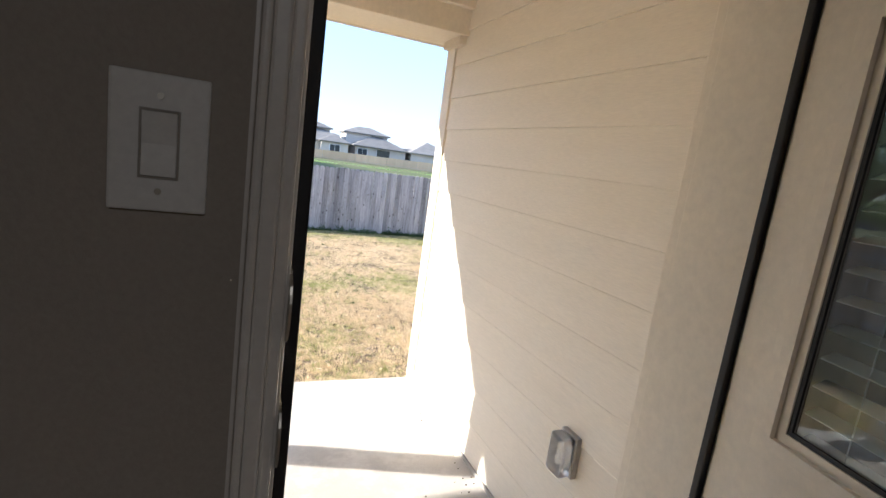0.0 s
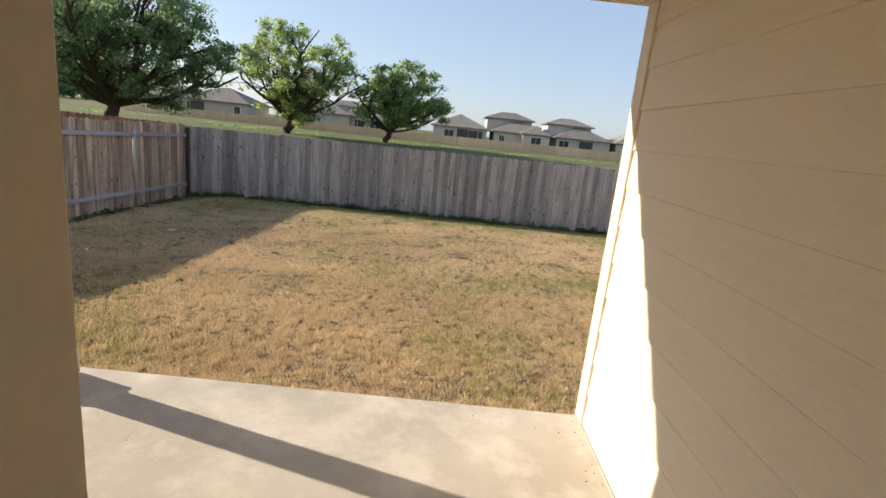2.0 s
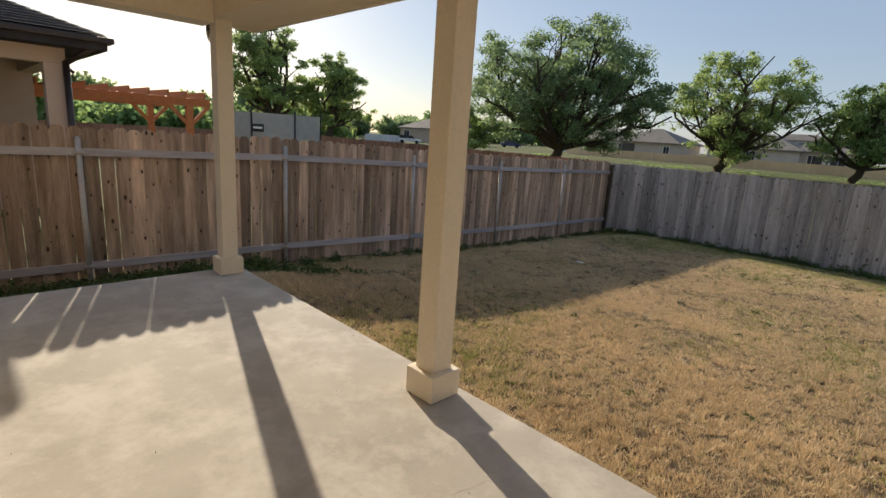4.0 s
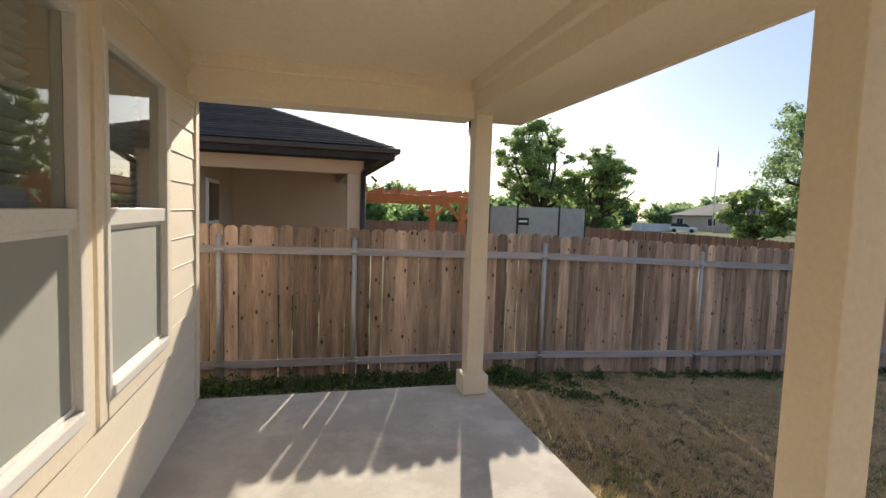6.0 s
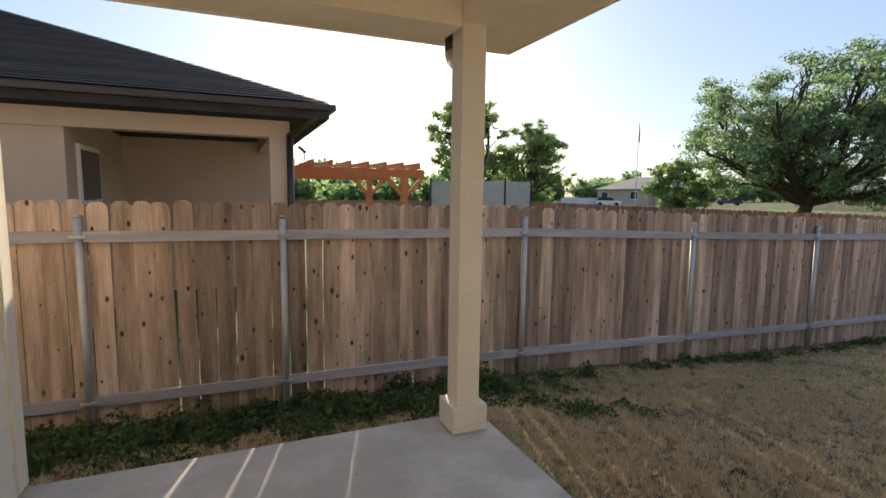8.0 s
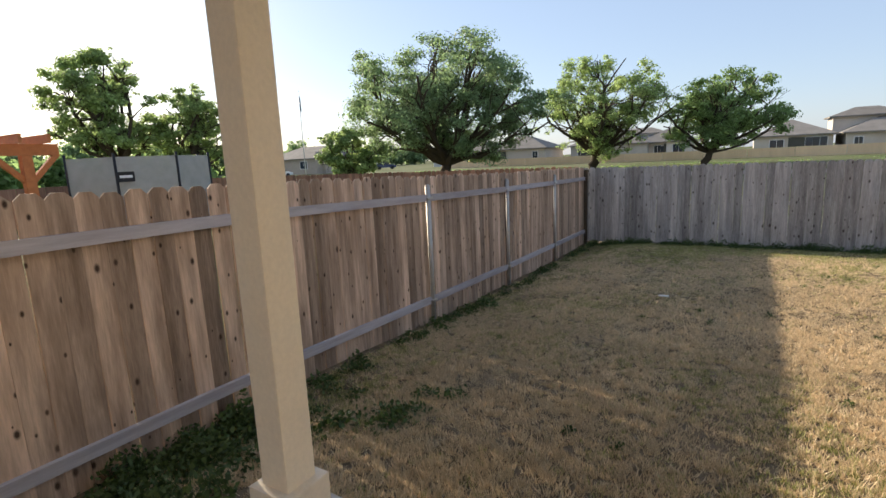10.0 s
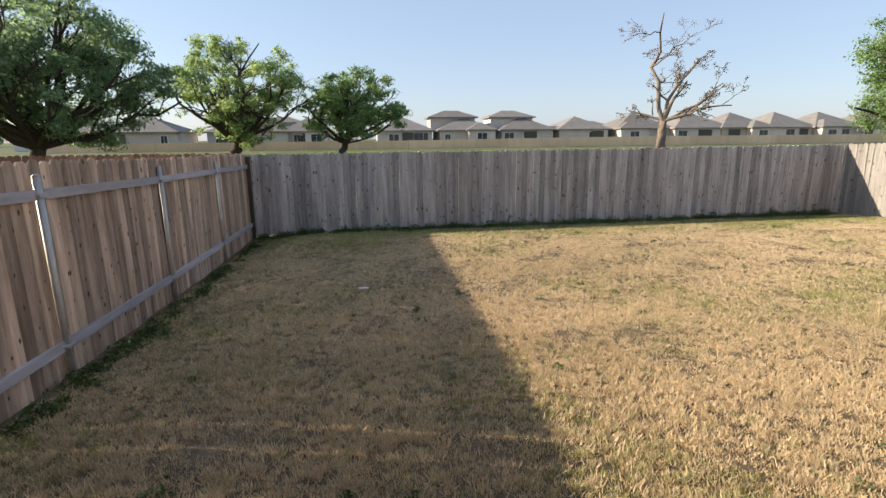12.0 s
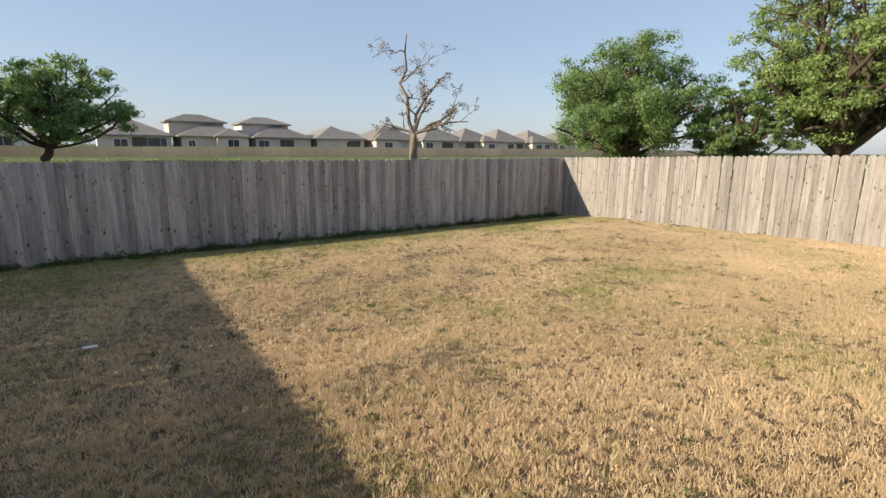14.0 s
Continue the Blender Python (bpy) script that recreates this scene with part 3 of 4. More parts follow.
GX0, GX1, GZ0, GZ1 = -LEAF_W + 0.118, -0.118, 1.19, 1.92
body = leaf("leaf", wall_with_holes(bmesh.new(), -LEAF_W, 0, -LEAF_T, 0, 0.03, DTOP - 0.01, [(GX0, GX1, GZ0, GZ1)]), TRIM, door, "cream painted door leaf")
for w0, w1, d in ((-0.035, -0.012, 0.008), (-0.012, 0.010, 0.016), (0.010, 0.028, 0.006)):
    bm = wall_with_holes(bmesh.new(), GX0 + w0, GX1 - w0, 0.0, d, GZ0 + w0, GZ1 - w0, [(GX0 + w1, GX1 - w1, GZ0 + w1, GZ1 - w1)])
    leaf("glazing_bead", bm, TRIM, body)
bm = wall_with_holes(bmesh.new(), GX0 + 0.028, GX1 - 0.028, -0.002, 0.003, GZ0 + 0.028, GZ1 - 0.028, [(GX0 + 0.036, GX1 - 0.036, GZ0 + 0.036, GZ1 - 0.036)])
leaf("gasket", bm, RUBBER, body)
leaf("pane", block(GX0 + 0.01, GX1 - 0.01, -0.006, -0.002, GZ0 + 0.01, GZ1 - 0.01), GLASS, body, "outer glass pane")
leaf("pane", block(GX0 + 0.01, GX1 - 0.01, -0.042, -0.038, GZ0 + 0.01, GZ1 - 0.01), GLASS, body, "inner glass pane")
z = GZ0 + 0.03
while z < GZ1 - 0.02:
    leaf("blind_slat", prism(bmesh.new(), [(GX0 + 0.04, -0.035, z + 0.006), (GX0 + 0.04, -0.010, z - 0.006), (GX0 + 0.04, -0.010, z - 0.004), (GX0 + 0.04, -0.035, z + 0.008)], (GX1 - GX0 - 0.08, 0, 0)), BLIND, body)
    z += 0.05
for x in (GX0 + 0.12, (GX0 + GX1) / 2, GX1 - 0.12):
    leaf("ladder_cord", rod(bmesh.new(), (x, -0.014, GZ0 + 0.02), (x, -0.014, GZ1 - 0.02), 0.0012, sides=5), BLIND, body)
for z in (0.25, 1.05, 1.82):
    part("hinge_knuckle", rod(bmesh.new(), (DX1 + 0.004, 1.232, z - 0.05), (DX1 + 0.004, 1.232, z + 0.05), 0.006), BRASS, door)
leaf("handle", rod(bmesh.new(), (-LEAF_W + 0.06, -0.0, 1.02), (-LEAF_W + 0.06, 0.05, 1.02), 0.012), BRASS, body, "satin metal door lever")

# ceiling lamp in the room
lamp = thing("ceiling_light", (0.2, -1.6, 2.72), "round white flush ceiling light", "ceiling light")
part("rim", rod(bmesh.new(), (0.2, -1.6, 2.66), (0.2, -1.6, 2.72), 0.17, sides=32), WHITE, lamp)
bulb = new("ceiling_lamp", bpy.data.lights.new("ceiling_lamp", "AREA"))
bulb.data.shape, bulb.data.size, bulb.data.energy, bulb.data.color = "DISK", 0.3, 2.2, (1.0, 0.9, 0.78)
bulb.matrix_world = pose(0.2, -1.6, 2.655)

# light switch by the door
sw = thing("light_switch", (0.051, IN_Y, 1.58), "single white rocker switch with a wide plate", "light switch")
part("plate", block(0.006, 0.097, IN_Y - 0.008, IN_Y - 0.0005, 1.511, 1.65, bevel=0.003), PLASTIC, sw)
part("surround", wall_with_holes(bmesh.new(), 0.033, 0.070, IN_Y - 0.0095, IN_Y - 0.008, 1.545, 1.615, [(0.0355, 0.0675, 1.5475, 1.6125)]), FOOTING, sw)
part("rocker", prism(bmesh.new(), [(0.0358, IN_Y - 0.008, 1.548), (0.0358, IN_Y - 0.0115, 1.548), (0.0358, IN_Y - 0.0095, 1.58), (0.0358, IN_Y - 0.013, 1.612), (0.0358, IN_Y - 0.008, 1.612)], (0.0314, 0, 0)), PLASTIC, sw)
for z in (1.532, 1.628):
    part("screw", rod(bmesh.new(), (0.0515, IN_Y - 0.0092, z), (0.0515, IN_Y - 0.008, z), 0.0034, sides=10), BRASS, sw)

# weatherproof outlet on the wing wall
out = thing("outdoor_outlet", (1.39, 2.05, 0.555), "grey outdoor outlet under a clear bubble cover", "outlet")
part("base", block(1.372, 1.402, 2.005, 2.105, 0.475, 0.645, bevel=0.006), FOOTING, out)
part("cover", block(1.315, 1.372, 2.01, 2.10, 0.48, 0.64, bevel=0.016), CLEARPLASTIC, out, "clear plastic bubble cover")
part("receptacle", block(1.366, 1.3715, 2.035, 2.075, 0.515, 0.605, bevel=0.001), PLASTIC, out)


# ---- fences ----
def picket_mesh(name, w, h, thick, material, warp):
    """A dog-eared fence board, standing on z = 0, w along x, its front at y = 0; slightly twisted and bowed."""
    c = w * 0.26
    rows_ = [(-w / 2, 0), (w / 2, 0)], [(-w / 2, h * 0.5), (w / 2, h * 0.5)], [(-w / 2, h - c), (w / 2, h - c)], [(-w / 2 + c, h), (w / 2 - c, h)]
    bm_ = bmesh.new()
    rings = []
    for k, row in enumerate(rows_):
        bow = warp * math.sin(k * 1.1)
        f = [bm_.verts.new((x, bow + warp * 0.6 * (x / w) * k, z)) for x, z in row]
        b = [bm_.verts.new((x, thick + bow + warp * 0.6 * (x / w) * k, z)) for x, z in row]
        rings.append((f[0], f[1], b[1], b[0]))
    for lo, hi in zip(rings, rings[1:]):
        for i in range(4):
            bm_.faces.new((lo[i], lo[(i + 1) % 4], hi[(i + 1) % 4], hi[i]))
    bm_.faces.new(rings[0][::-1])
    bm_.faces.new(rings[-1])
    return finish(bm_, name, material)


def pickets(fence, start, along, facing, length, top, material, seed, pitch_=0.1425, gappy=0.45, tall=1.83):
    """Boards side by side from start; top(s) is the height of their heads at s metres along."""
    r = random.Random(seed)
    kinds = [picket_mesh("picket", 0.138 + 0.002 * (k % 3), tall, 0.016, material, (k % 4 - 1.5) * 0.0025) for k in range(8)]
    ang = math.atan2(along[1], along[0])
    s = pitch_ / 2
    while s < length:
        ob = new("picket", r.choice(kinds))
        ob.parent = fence
        jig = r.uniform(-0.002, 0.002)
        x, y = start[0] + along[0] * s + facing[0] * jig, start[1] + along[1] * s + facing[1] * jig
        m = Matrix.Translation(Vector((x, y, top(s) - tall + r.uniform(-0.012, 0.012))) - fence.location)
        ob.matrix_local = m @ Matrix.Rotation(ang, 4, "Z") @ Matrix.Rotation(radians(r.gauss(0, 0.22)), 4, "Y")
        s += pitch_ + (r.uniform(0.003, 0.010) if r.random() < gappy else r.uniform(-0.001, 0.002))


def left_top(y):
    return float(np.interp(y, (-8, 1.1, 5.3, 7.8, 10.4, 15), (1.37, 1.35, 1.31, 1.225, 1.15, 1.06)))


FX = -6.62
fence_l = thing("fence", (FX, 5, -0.5), "brown cedar privacy fence with steel posts and grey rails", "fence")
POST_Y = (-3.6, -1.1, 1.377, 2.85, 5.287, 7.735, 10.168, 12.607, 14.95)
part("corner_post", block(-6.616, -6.54, 14.93, 15.01, -0.95, 1.0, bevel=0.006), BARK, fence_l, "dark weathered wooden corner post")
for y in POST_Y[:-1]:
    top = left_top(y) - 0.125
    p = part("steel_post", rod(bmesh.new(), (-6.585, y, -0.95), (-6.585, y, top), 0.030, sides=12), STEEL, fence_l)
    part("cap", rod(bmesh.new(), (-6.585, y, top), (-6.585, y, top + 0.02), 0.033, 0.016, sides=12), STEEL, p)
    for dz in (-0.15, -1.455):
        part("bracket", block(-6.622, -6.545, y - 0.055, y + 0.055, top + dz - 0.012, top + dz + 0.012, bevel=0.003), STEEL, p)
for y0, y1 in zip(POST_Y, POST_Y[1:]):
    for dz in (-0.275, -1.58):
        a, b = left_top(y0) + dz, left_top(y1) + dz
        part("rail", prism(bmesh.new(), [(-6.620, y0 + 0.012, a - 0.042), (-6.582, y0 + 0.012, a - 0.042), (-6.582, y0 + 0.012, a + 0.042), (-6.620, y0 + 0.012, a + 0.042)],
                           (0, y1 - y0 - 0.024, b - a)), RAIL, fence_l)
pickets(fence_l, (-6.622, -3.6), (0, 1), (1, 0), 18.62, lambda s: left_top(-3.6 + s), CEDAR, 11, gappy=0.68, tall=1.93)

BY = 15.05
back_top = lambda x: float(np.interp(x, (-6.7, 0, 8.65), (1.045, 1.05, 1.09)))
fence_b = thing("fence", (1, BY, -0.8), "grey weathered cedar privacy fence with dog-eared boards", "fence")
pickets(fence_b, (-6.66, BY), (1, 0), (0, -1), 15.46, lambda s: back_top(-6.66 + s), GREYWOOD, 12, 0.1412, 0.08)
for z in (-0.45, 0.2, 0.85):
    part("rail", block(-6.6, 8.6, BY + 0.018, BY + 0.056, z - 0.042, z + 0.042), RAIL, fence_b)

RX = 8.62
right_top = lambda y: float(np.interp(y, (3.6, 8.6, 15.1), (1.40, 1.29, 1.09)))
fence_r = thing("fence", (RX, 9, -0.7), "sunlit sun-bleached cedar privacy fence", "fence")
pickets(fence_r, (RX, BY - 0.02), (0, -1), (-1, 0), 11.4, lambda s: right_top(BY - 0.02 - s), PALEWOOD, 13)
for dz in (-1.5, -0.9, -0.2):
    part("rail", prism(bmesh.new(), [(RX + 0.018, 3.7, right_top(3.7) + dz - 0.04), (RX + 0.056, 3.7, right_top(3.7) + dz - 0.04), (RX + 0.056, 3.7, right_top(3.7) + dz + 0.04), (RX + 0.018, 3.7, right_top(3.7) + dz + 0.04)],
                       (0, 11.3, right_top(15) - right_top(3.7))), RAIL, fence_r)


# ---- trees ----
def tube(verts, faces, path, sides):
    """A tapered tube through (point, radius) pairs, appended to verts and faces."""
    base = len(verts)
    for k, (p, r) in enumerate(path):
        d = (path[min(k + 1, len(path) - 1)][0] - path[max(k - 1, 0)][0]).normalized()
        side = d.to_track_quat("Z", "Y").to_matrix()
        for i in range(sides):
            a = 2 * math.pi * i / sides
            verts.append(tuple(p + side @ Vector((r * math.cos(a), r * math.sin(a), 0))))
    for k in range(len(path) - 1):
        for i in range(sides):
            j = (i + 1) % sides
            faces.append((base + k * sides + i, base + k * sides + j, base + (k + 1) * sides + j, base + (k + 1) * sides + i))


def tree(name, x, y, z, height, spread, leaf_material, seed, label, leaves=9000, leaf_size=0.3, bare=False, fork=0.22, lobes=9, lean=(0, 0), full=0.5, trunk=0.036, bark=None, targets=(), tilt=0.0, low=0.40, puff=0.043):
    """A forked trunk with limbs that reach to tufts of leaves; the crown's outline is uneven and has gaps."""
    r = random.Random(seed)
    g = np.random.default_rng(seed)
    base = Vector((x, y, z))
    ob = thing(name, base, label, "tree")
    verts, faces, tips = [], [], []
    R = height * trunk
    forkp = Vector((lean[0] * 0.3, lean[1] * 0.3, height * fork))
    tube(verts, faces, [(Vector((0, 0, -0.3)), R * 1.5), (Vector((0, 0, height * 0.04)), R * 1.1), (forkp * 0.6 + Vector((r.uniform(-.1, .1), 0, 0)), R), (forkp, R * 0.92)], 9)

    def limb(p, q, r0, depth):
        if not bare:  # keep the twigs inside a rounded crown that may slope to one side
            c = Vector((lean[0], lean[1], height * 0.50))
            d = q - c
            up = height * 0.46 * (1 - tilt * max(-1.0, min(1.0, 2 * d.x / spread)))
            f = math.sqrt((d.x ** 2 + d.y ** 2) / (spread * 0.5) ** 2 + (d.z / (up if d.z > 0 else height * low)) ** 2)
            if f > 1:
                q = c + d / f * r.uniform(0.80, 1.03)
        path = []
        n = 6
        sag = Vector((r.uniform(-1, 1), r.uniform(-1, 1), r.uniform(-0.2, 0.9))) * (q - p).length * (0.06 if bare else 0.14)
        for k in range(n + 1):
            f = k / n
            pt = p.lerp(q, f) + sag * math.sin(math.pi * f) + Vector((r.gauss(0, 1), r.gauss(0, 1), r.gauss(0, 1))) * 0.02 * (q - p).length * (0 < k < n)
            path.append((pt, max(0.016, r0 * (1 - 0.72 * f))))
        tube(verts, faces, path, 6 if depth < 2 else 4)
        tips.append((q, depth))
        if depth < (4 if bare else 2):
            for _ in range(((5, 5, 5, 4) if bare else (4, 4, 4, 3))[depth] + (0 if bare else 1)):
                f = r.uniform(0.35, 1.0)
                a = path[int(f * n)]
                d = (q - p).normalized()
                out = Vector((r.gauss(0, 1), r.gauss(0, 1), r.gauss(0.25, 0.8))).normalized()
                ln = (q - p).length * r.uniform(0.26, 0.5)
                limb(a[0], a[0] + (d * 0.55 + out * 0.9).normalized() * ln, a[1] * 0.6, depth + 1)

    spots = list(targets)
    if not spots:
        for k in range(lobes):
            a = 2.399963 * k + r.uniform(-0.35, 0.35)
            f = math.sqrt((k + 0.5) / lobes)
            rad = spread / 2 * f * r.uniform(0.80, 1.0)
            up = height * (0.92 - 0.45 * f * f + r.uniform(-0.09, 0.05)) if r.random() < 0.66 else height * r.uniform(0.26, 0.48)
            spots.append((math.cos(a) * rad + lean[0], math.sin(a) * rad + lean[1], up))
    for q in spots:
        limb(forkp, Vector(q), R * r.uniform(0.40, 0.60), 0)
    part_raw("trunk", verts, faces, bark or BARK, ob)
    if bare:
        return ob
    tipp = np.array([tuple(t_[0]) for t_ in tips if t_[1] >= 1])
    size = g.uniform(0.4, 1.45, len(tipp)) * (g.random(len(tipp)) < full)
    idx = g.choice(len(tipp), leaves, p=size ** 2 / (size ** 2).sum())
    out = g.normal(size=(leaves, 3))
    out /= np.linalg.norm(out, axis=1)[:, None]
    pad = (spread * puff * size[idx] * g.uniform(0.05, 1.25, leaves) ** 0.7)[:, None]
    pts = tipp[idx] + out * pad * np.array([1.0, 1.0, 0.62])
    part_leaves("crown", pts, leaf_size, leaf_material, ob, g, out + np.array([0, 0, 0.35]))
    return ob


def part_raw(name, verts, faces, material, parent):
    me = quick(name, verts, faces, material)
    for p_ in me.polygons:
        p_.use_smooth = True
    ob = new(name, me)
    ob.parent = parent
    return ob


def leaf_cards(pts, size, g, facing=None):
    """Small pointed leaf sprays, one at each point, turned at random or roughly towards facing."""
    n = len(pts)
    a = g.normal(size=(n, 3))
    a /= np.linalg.norm(a, axis=1)[:, None]
    b = np.cross(a, g.normal(size=(n, 3)) if facing is None else facing + g.normal(size=(n, 3)) * 0.45)
    b /= np.linalg.norm(b, axis=1)[:, None]
    if facing is not None:
        a = np.cross(b, facing + g.normal(size=(n, 3)) * 0.3)
        a /= np.linalg.norm(a, axis=1)[:, None]
    s = size * g.uniform(0.5, 1.3, (n, 1))
    v = np.stack([pts - a * s * 0.6, pts + b * s * 0.38, pts + a * s * 0.6, pts - b * s * 0.38], axis=1).reshape(-1, 3)
    return v


def cards_mesh(name, v, material, corners=4):
    """A mesh of loose faces with so many corners each."""
    n = len(v) // corners
    me = bpy.data.meshes.new(name)
    me.vertices.add(len(v))
    me.vertices.foreach_set("co", v.ravel())
    me.loops.add(len(v))
    me.loops.foreach_set("vertex_index", np.arange(len(v)))
    me.polygons.add(n)
    me.polygons.foreach_set("loop_start", np.arange(0, len(v), corners))
    me.polygons.foreach_set("loop_total", np.full(n, corners))
    me.update(calc_edges=True)
    me.materials.append(material)
    return me


def part_leaves(name, pts, size, material, parent, g, facing=None):
    ob = new(name, cards_mesh(name, leaf_cards(pts, size, g, facing), material))
    ob.parent = parent
    return tagged(ob, kind="stuff")


GZ = -0.55
tree("tree", -28.9, 46.0, GZ, 14.2, 22.6, OAKLEAF, 21, "large spreading dark-leaved oak beyond the fence", 70000, 0.22, lobes=30, fork=0.10, lean=(1.0, 0), tilt=0.22, low=0.44, full=0.46)
tree("tree", -17.8, 59.5, GZ, 12.8, 15.5, LIMELEAF, 22, "open-crowned tree in pale spring leaf", 30000, 0.22, lobes=24, fork=0.12, lean=(1.3, 0), full=0.42, puff=0.048)
tree("tree", -6.9, 62.0, GZ, 9.8, 13.4, MIDLEAF, 23, "low spreading mid-green tree beyond the fence", 30000, 0.22, lobes=22, fork=0.14, lean=(1.6, 0), low=0.34, full=0.5, puff=0.05)
tree("dead_tree", 27.5, 54.6, GZ, 14.0, 9.0, OAKLEAF, 24, "bleached leafless dead tree beyond the fence", bare=True, fork=0.24, bark=DEADBARK, trunk=0.034,
     targets=((-0.6, 0.4, 14.2), (2.7, -1.7, 9.6), (4.6, -2.8, 7.0), (-3.0, 1.9, 4.6), (5.4, -3.4, 4.8), (1.9, -0.8, 7.4)))
tree("tree", 31.0, 28.4, GZ, 10.5, 13.4, MIDLEAF, 25, "dense rounded green oak beyond the fence", 85000, 0.15, lobes=34, fork=0.12, full=0.75, puff=0.05)
tree("tree", 37.5, 16.6, GZ, 16.0, 14.5, LIMELEAF, 26, "tall pale-green tree beyond the fence", 90000, 0.17, lobes=34, fork=0.10, full=0.8)
tree("tree", 33.8, 21.6, GZ, 6.9, 8.0, MIDLEAF, 29, "low bushy green tree beyond the fence", 36000, 0.15, lobes=18, fork=0.10, full=0.7)
tree("tree", -46.3, 24.8, GZ, 12.2, 8.8, LIMELEAF, 27, "slim light-green tree beyond the trampoline", 24000, 0.22, lobes=16, fork=0.2, lean=(0, -1.1), puff=0.06)
tree("tree", -44.5, 29.0, GZ, 10.0, 7.6, LIMELEAF, 28, "small leaning light-green tree", 20000, 0.21, lobes=14, fork=0.2, lean=(0, 1.3), puff=0.06)
tree("tree", -33.0, 36.5, GZ, 5.2, 6.6, LIMELEAF, 30, "low pale-green bushy tree beside the oak", 16000, 0.22, lobes=14, fork=0.12, puff=0.06)


# ---- far houses, fence and road ----
def hip(bm_, x0, x1, y0, y1, z, rise, over=0.5):
    """A hipped roof over a rectangle."""
    x0, x1, y0, y1 = x0 - over, x1 + over, y0 - over, y1 + over
    w, d = x1 - x0, y1 - y0
    h = min(w, d) / 2
    if w >= d:
        r0, r1 = (x0 + h, (y0 + y1) / 2), (x1 - h - 0.01, (y0 + y1) / 2)
    else:
        r0, r1 = ((x0 + x1) / 2, y0 + h), ((x0 + x1) / 2, y1 - h - 0.01)
    c = [bm_.verts.new(p) for p in ((x0, y0, z), (x1, y0, z), (x1, y1, z), (x0, y1, z))]
    lo = [bm_.verts.new((p.co.x, p.co.y, z - 0.2)) for p in c]
    a, b = bm_.verts.new((*r0, z + rise)), bm_.verts.new((*r1, z + rise))
    if w >= d:
        fs = ((c[0], c[1], b, a), (c[1], c[2], b), (c[2], c[3], a, b), (c[3], c[0], a))
    else:
        fs = ((c[0], c[1], a), (c[1], c[2], b, a), (c[2], c[3], b), (c[3], c[0], a, b))
    for f in fs:
        bm_.faces.new(f)
    for i in range(4):
        j = (i + 1) % 4
        bm_.faces.new((lo[i], lo[j], c[j], c[i]))
    bm_.faces.new(lo[::-1])
    return bm_


def far_window(ob, x, y, z, w=1.0, h=1.3):
    wnd = part("window", block(x - w / 2 - 0.1, x + w / 2 + 0.1, y - 0.06, y, z - h / 2 - 0.1, z + h / 2 + 0.1), WHITE, ob)
    part("pane", block(x - w / 2, x - 0.03, y - 0.08, y - 0.06, z - h / 2, z + h / 2), DARKGLASS, wnd)
    part("pane", block(x + 0.03, x + w / 2, y - 0.08, y - 0.06, z - h / 2, z + h / 2), DARKGLASS, wnd)


def far_house(cx, cy, w, d, two=False, wall=FARWALL, ridge=2.3, base=GZ, label="", porch=True):
    ob = thing("house", (cx, cy, base), label or "tan suburban house with a grey-brown hip roof", "house", group="houses across the meadow")
    e = base + 3.15
    part("wall", block(cx - w / 2, cx + w / 2, cy - d / 2, cy + d / 2, base - 0.4, e), wall, ob)
    part("roof", hip(bmesh.new(), cx - w / 2, cx + w / 2, cy - d / 2, cy + d / 2, e, ridge), SHINGLE, ob)
    f = cy - d / 2
    k = random.Random(int(cx * 10) + 7)
    spots = k.sample((-0.36, -0.2, -0.02, 0.16, 0.34), k.choice((2, 3, 3) if cx < 30 else (1, 2)))
    for s_ in spots:
        far_window(ob, cx + w * s_, f, base + k.uniform(1.75, 2.0), k.choice((0.9, 1.0, 1.7)), k.choice((1.2, 1.4)))
    if porch:
        px_, pw = cx + w * k.choice((-0.25, 0.05, 0.28)), w * k.uniform(0.18, 0.26)
        # no recess: a flat dark panel on the wall imitates the porch's shade
        part("porch", block(px_ - pw / 2, px_ + pw / 2, f - 0.12, f - 0.09, base, base + 2.75), PORCHSHADE, ob, "flat dark panel painted in for a porch's shade")
    if k.random() < 0.55:
        jx, jw = cx + w * k.choice((-0.26, 0.24)), w * k.uniform(0.4, 0.5)
        part("bay_wall", block(jx - jw / 2, jx + jw / 2, f - 1.4, f, base - 0.4, e), wall, ob)
        part("bay_roof", hip(bmesh.new(), jx - jw / 2, jx + jw / 2, f - 1.4, f + 3.5, e + 0.02, 1.3, over=0.4), SHINGLE, ob)
        far_window(ob, jx, f - 1.4, base + 1.95, 1.7, 1.3)
    if two:
        ux0, ux1, uy0, uy1 = cx - w * 0.62, cx + w * 0.22, cy - d * 0.1, cy + d * 0.46
        part("upper_wall", block(ux0, ux1, uy0, uy1, e - 0.2, e + 2.35), wall, ob)
        part("upper_roof", hip(bmesh.new(), ux0, ux1, uy0, uy1, e + 2.35, 1.25), SHINGLE, ob)
    return ob
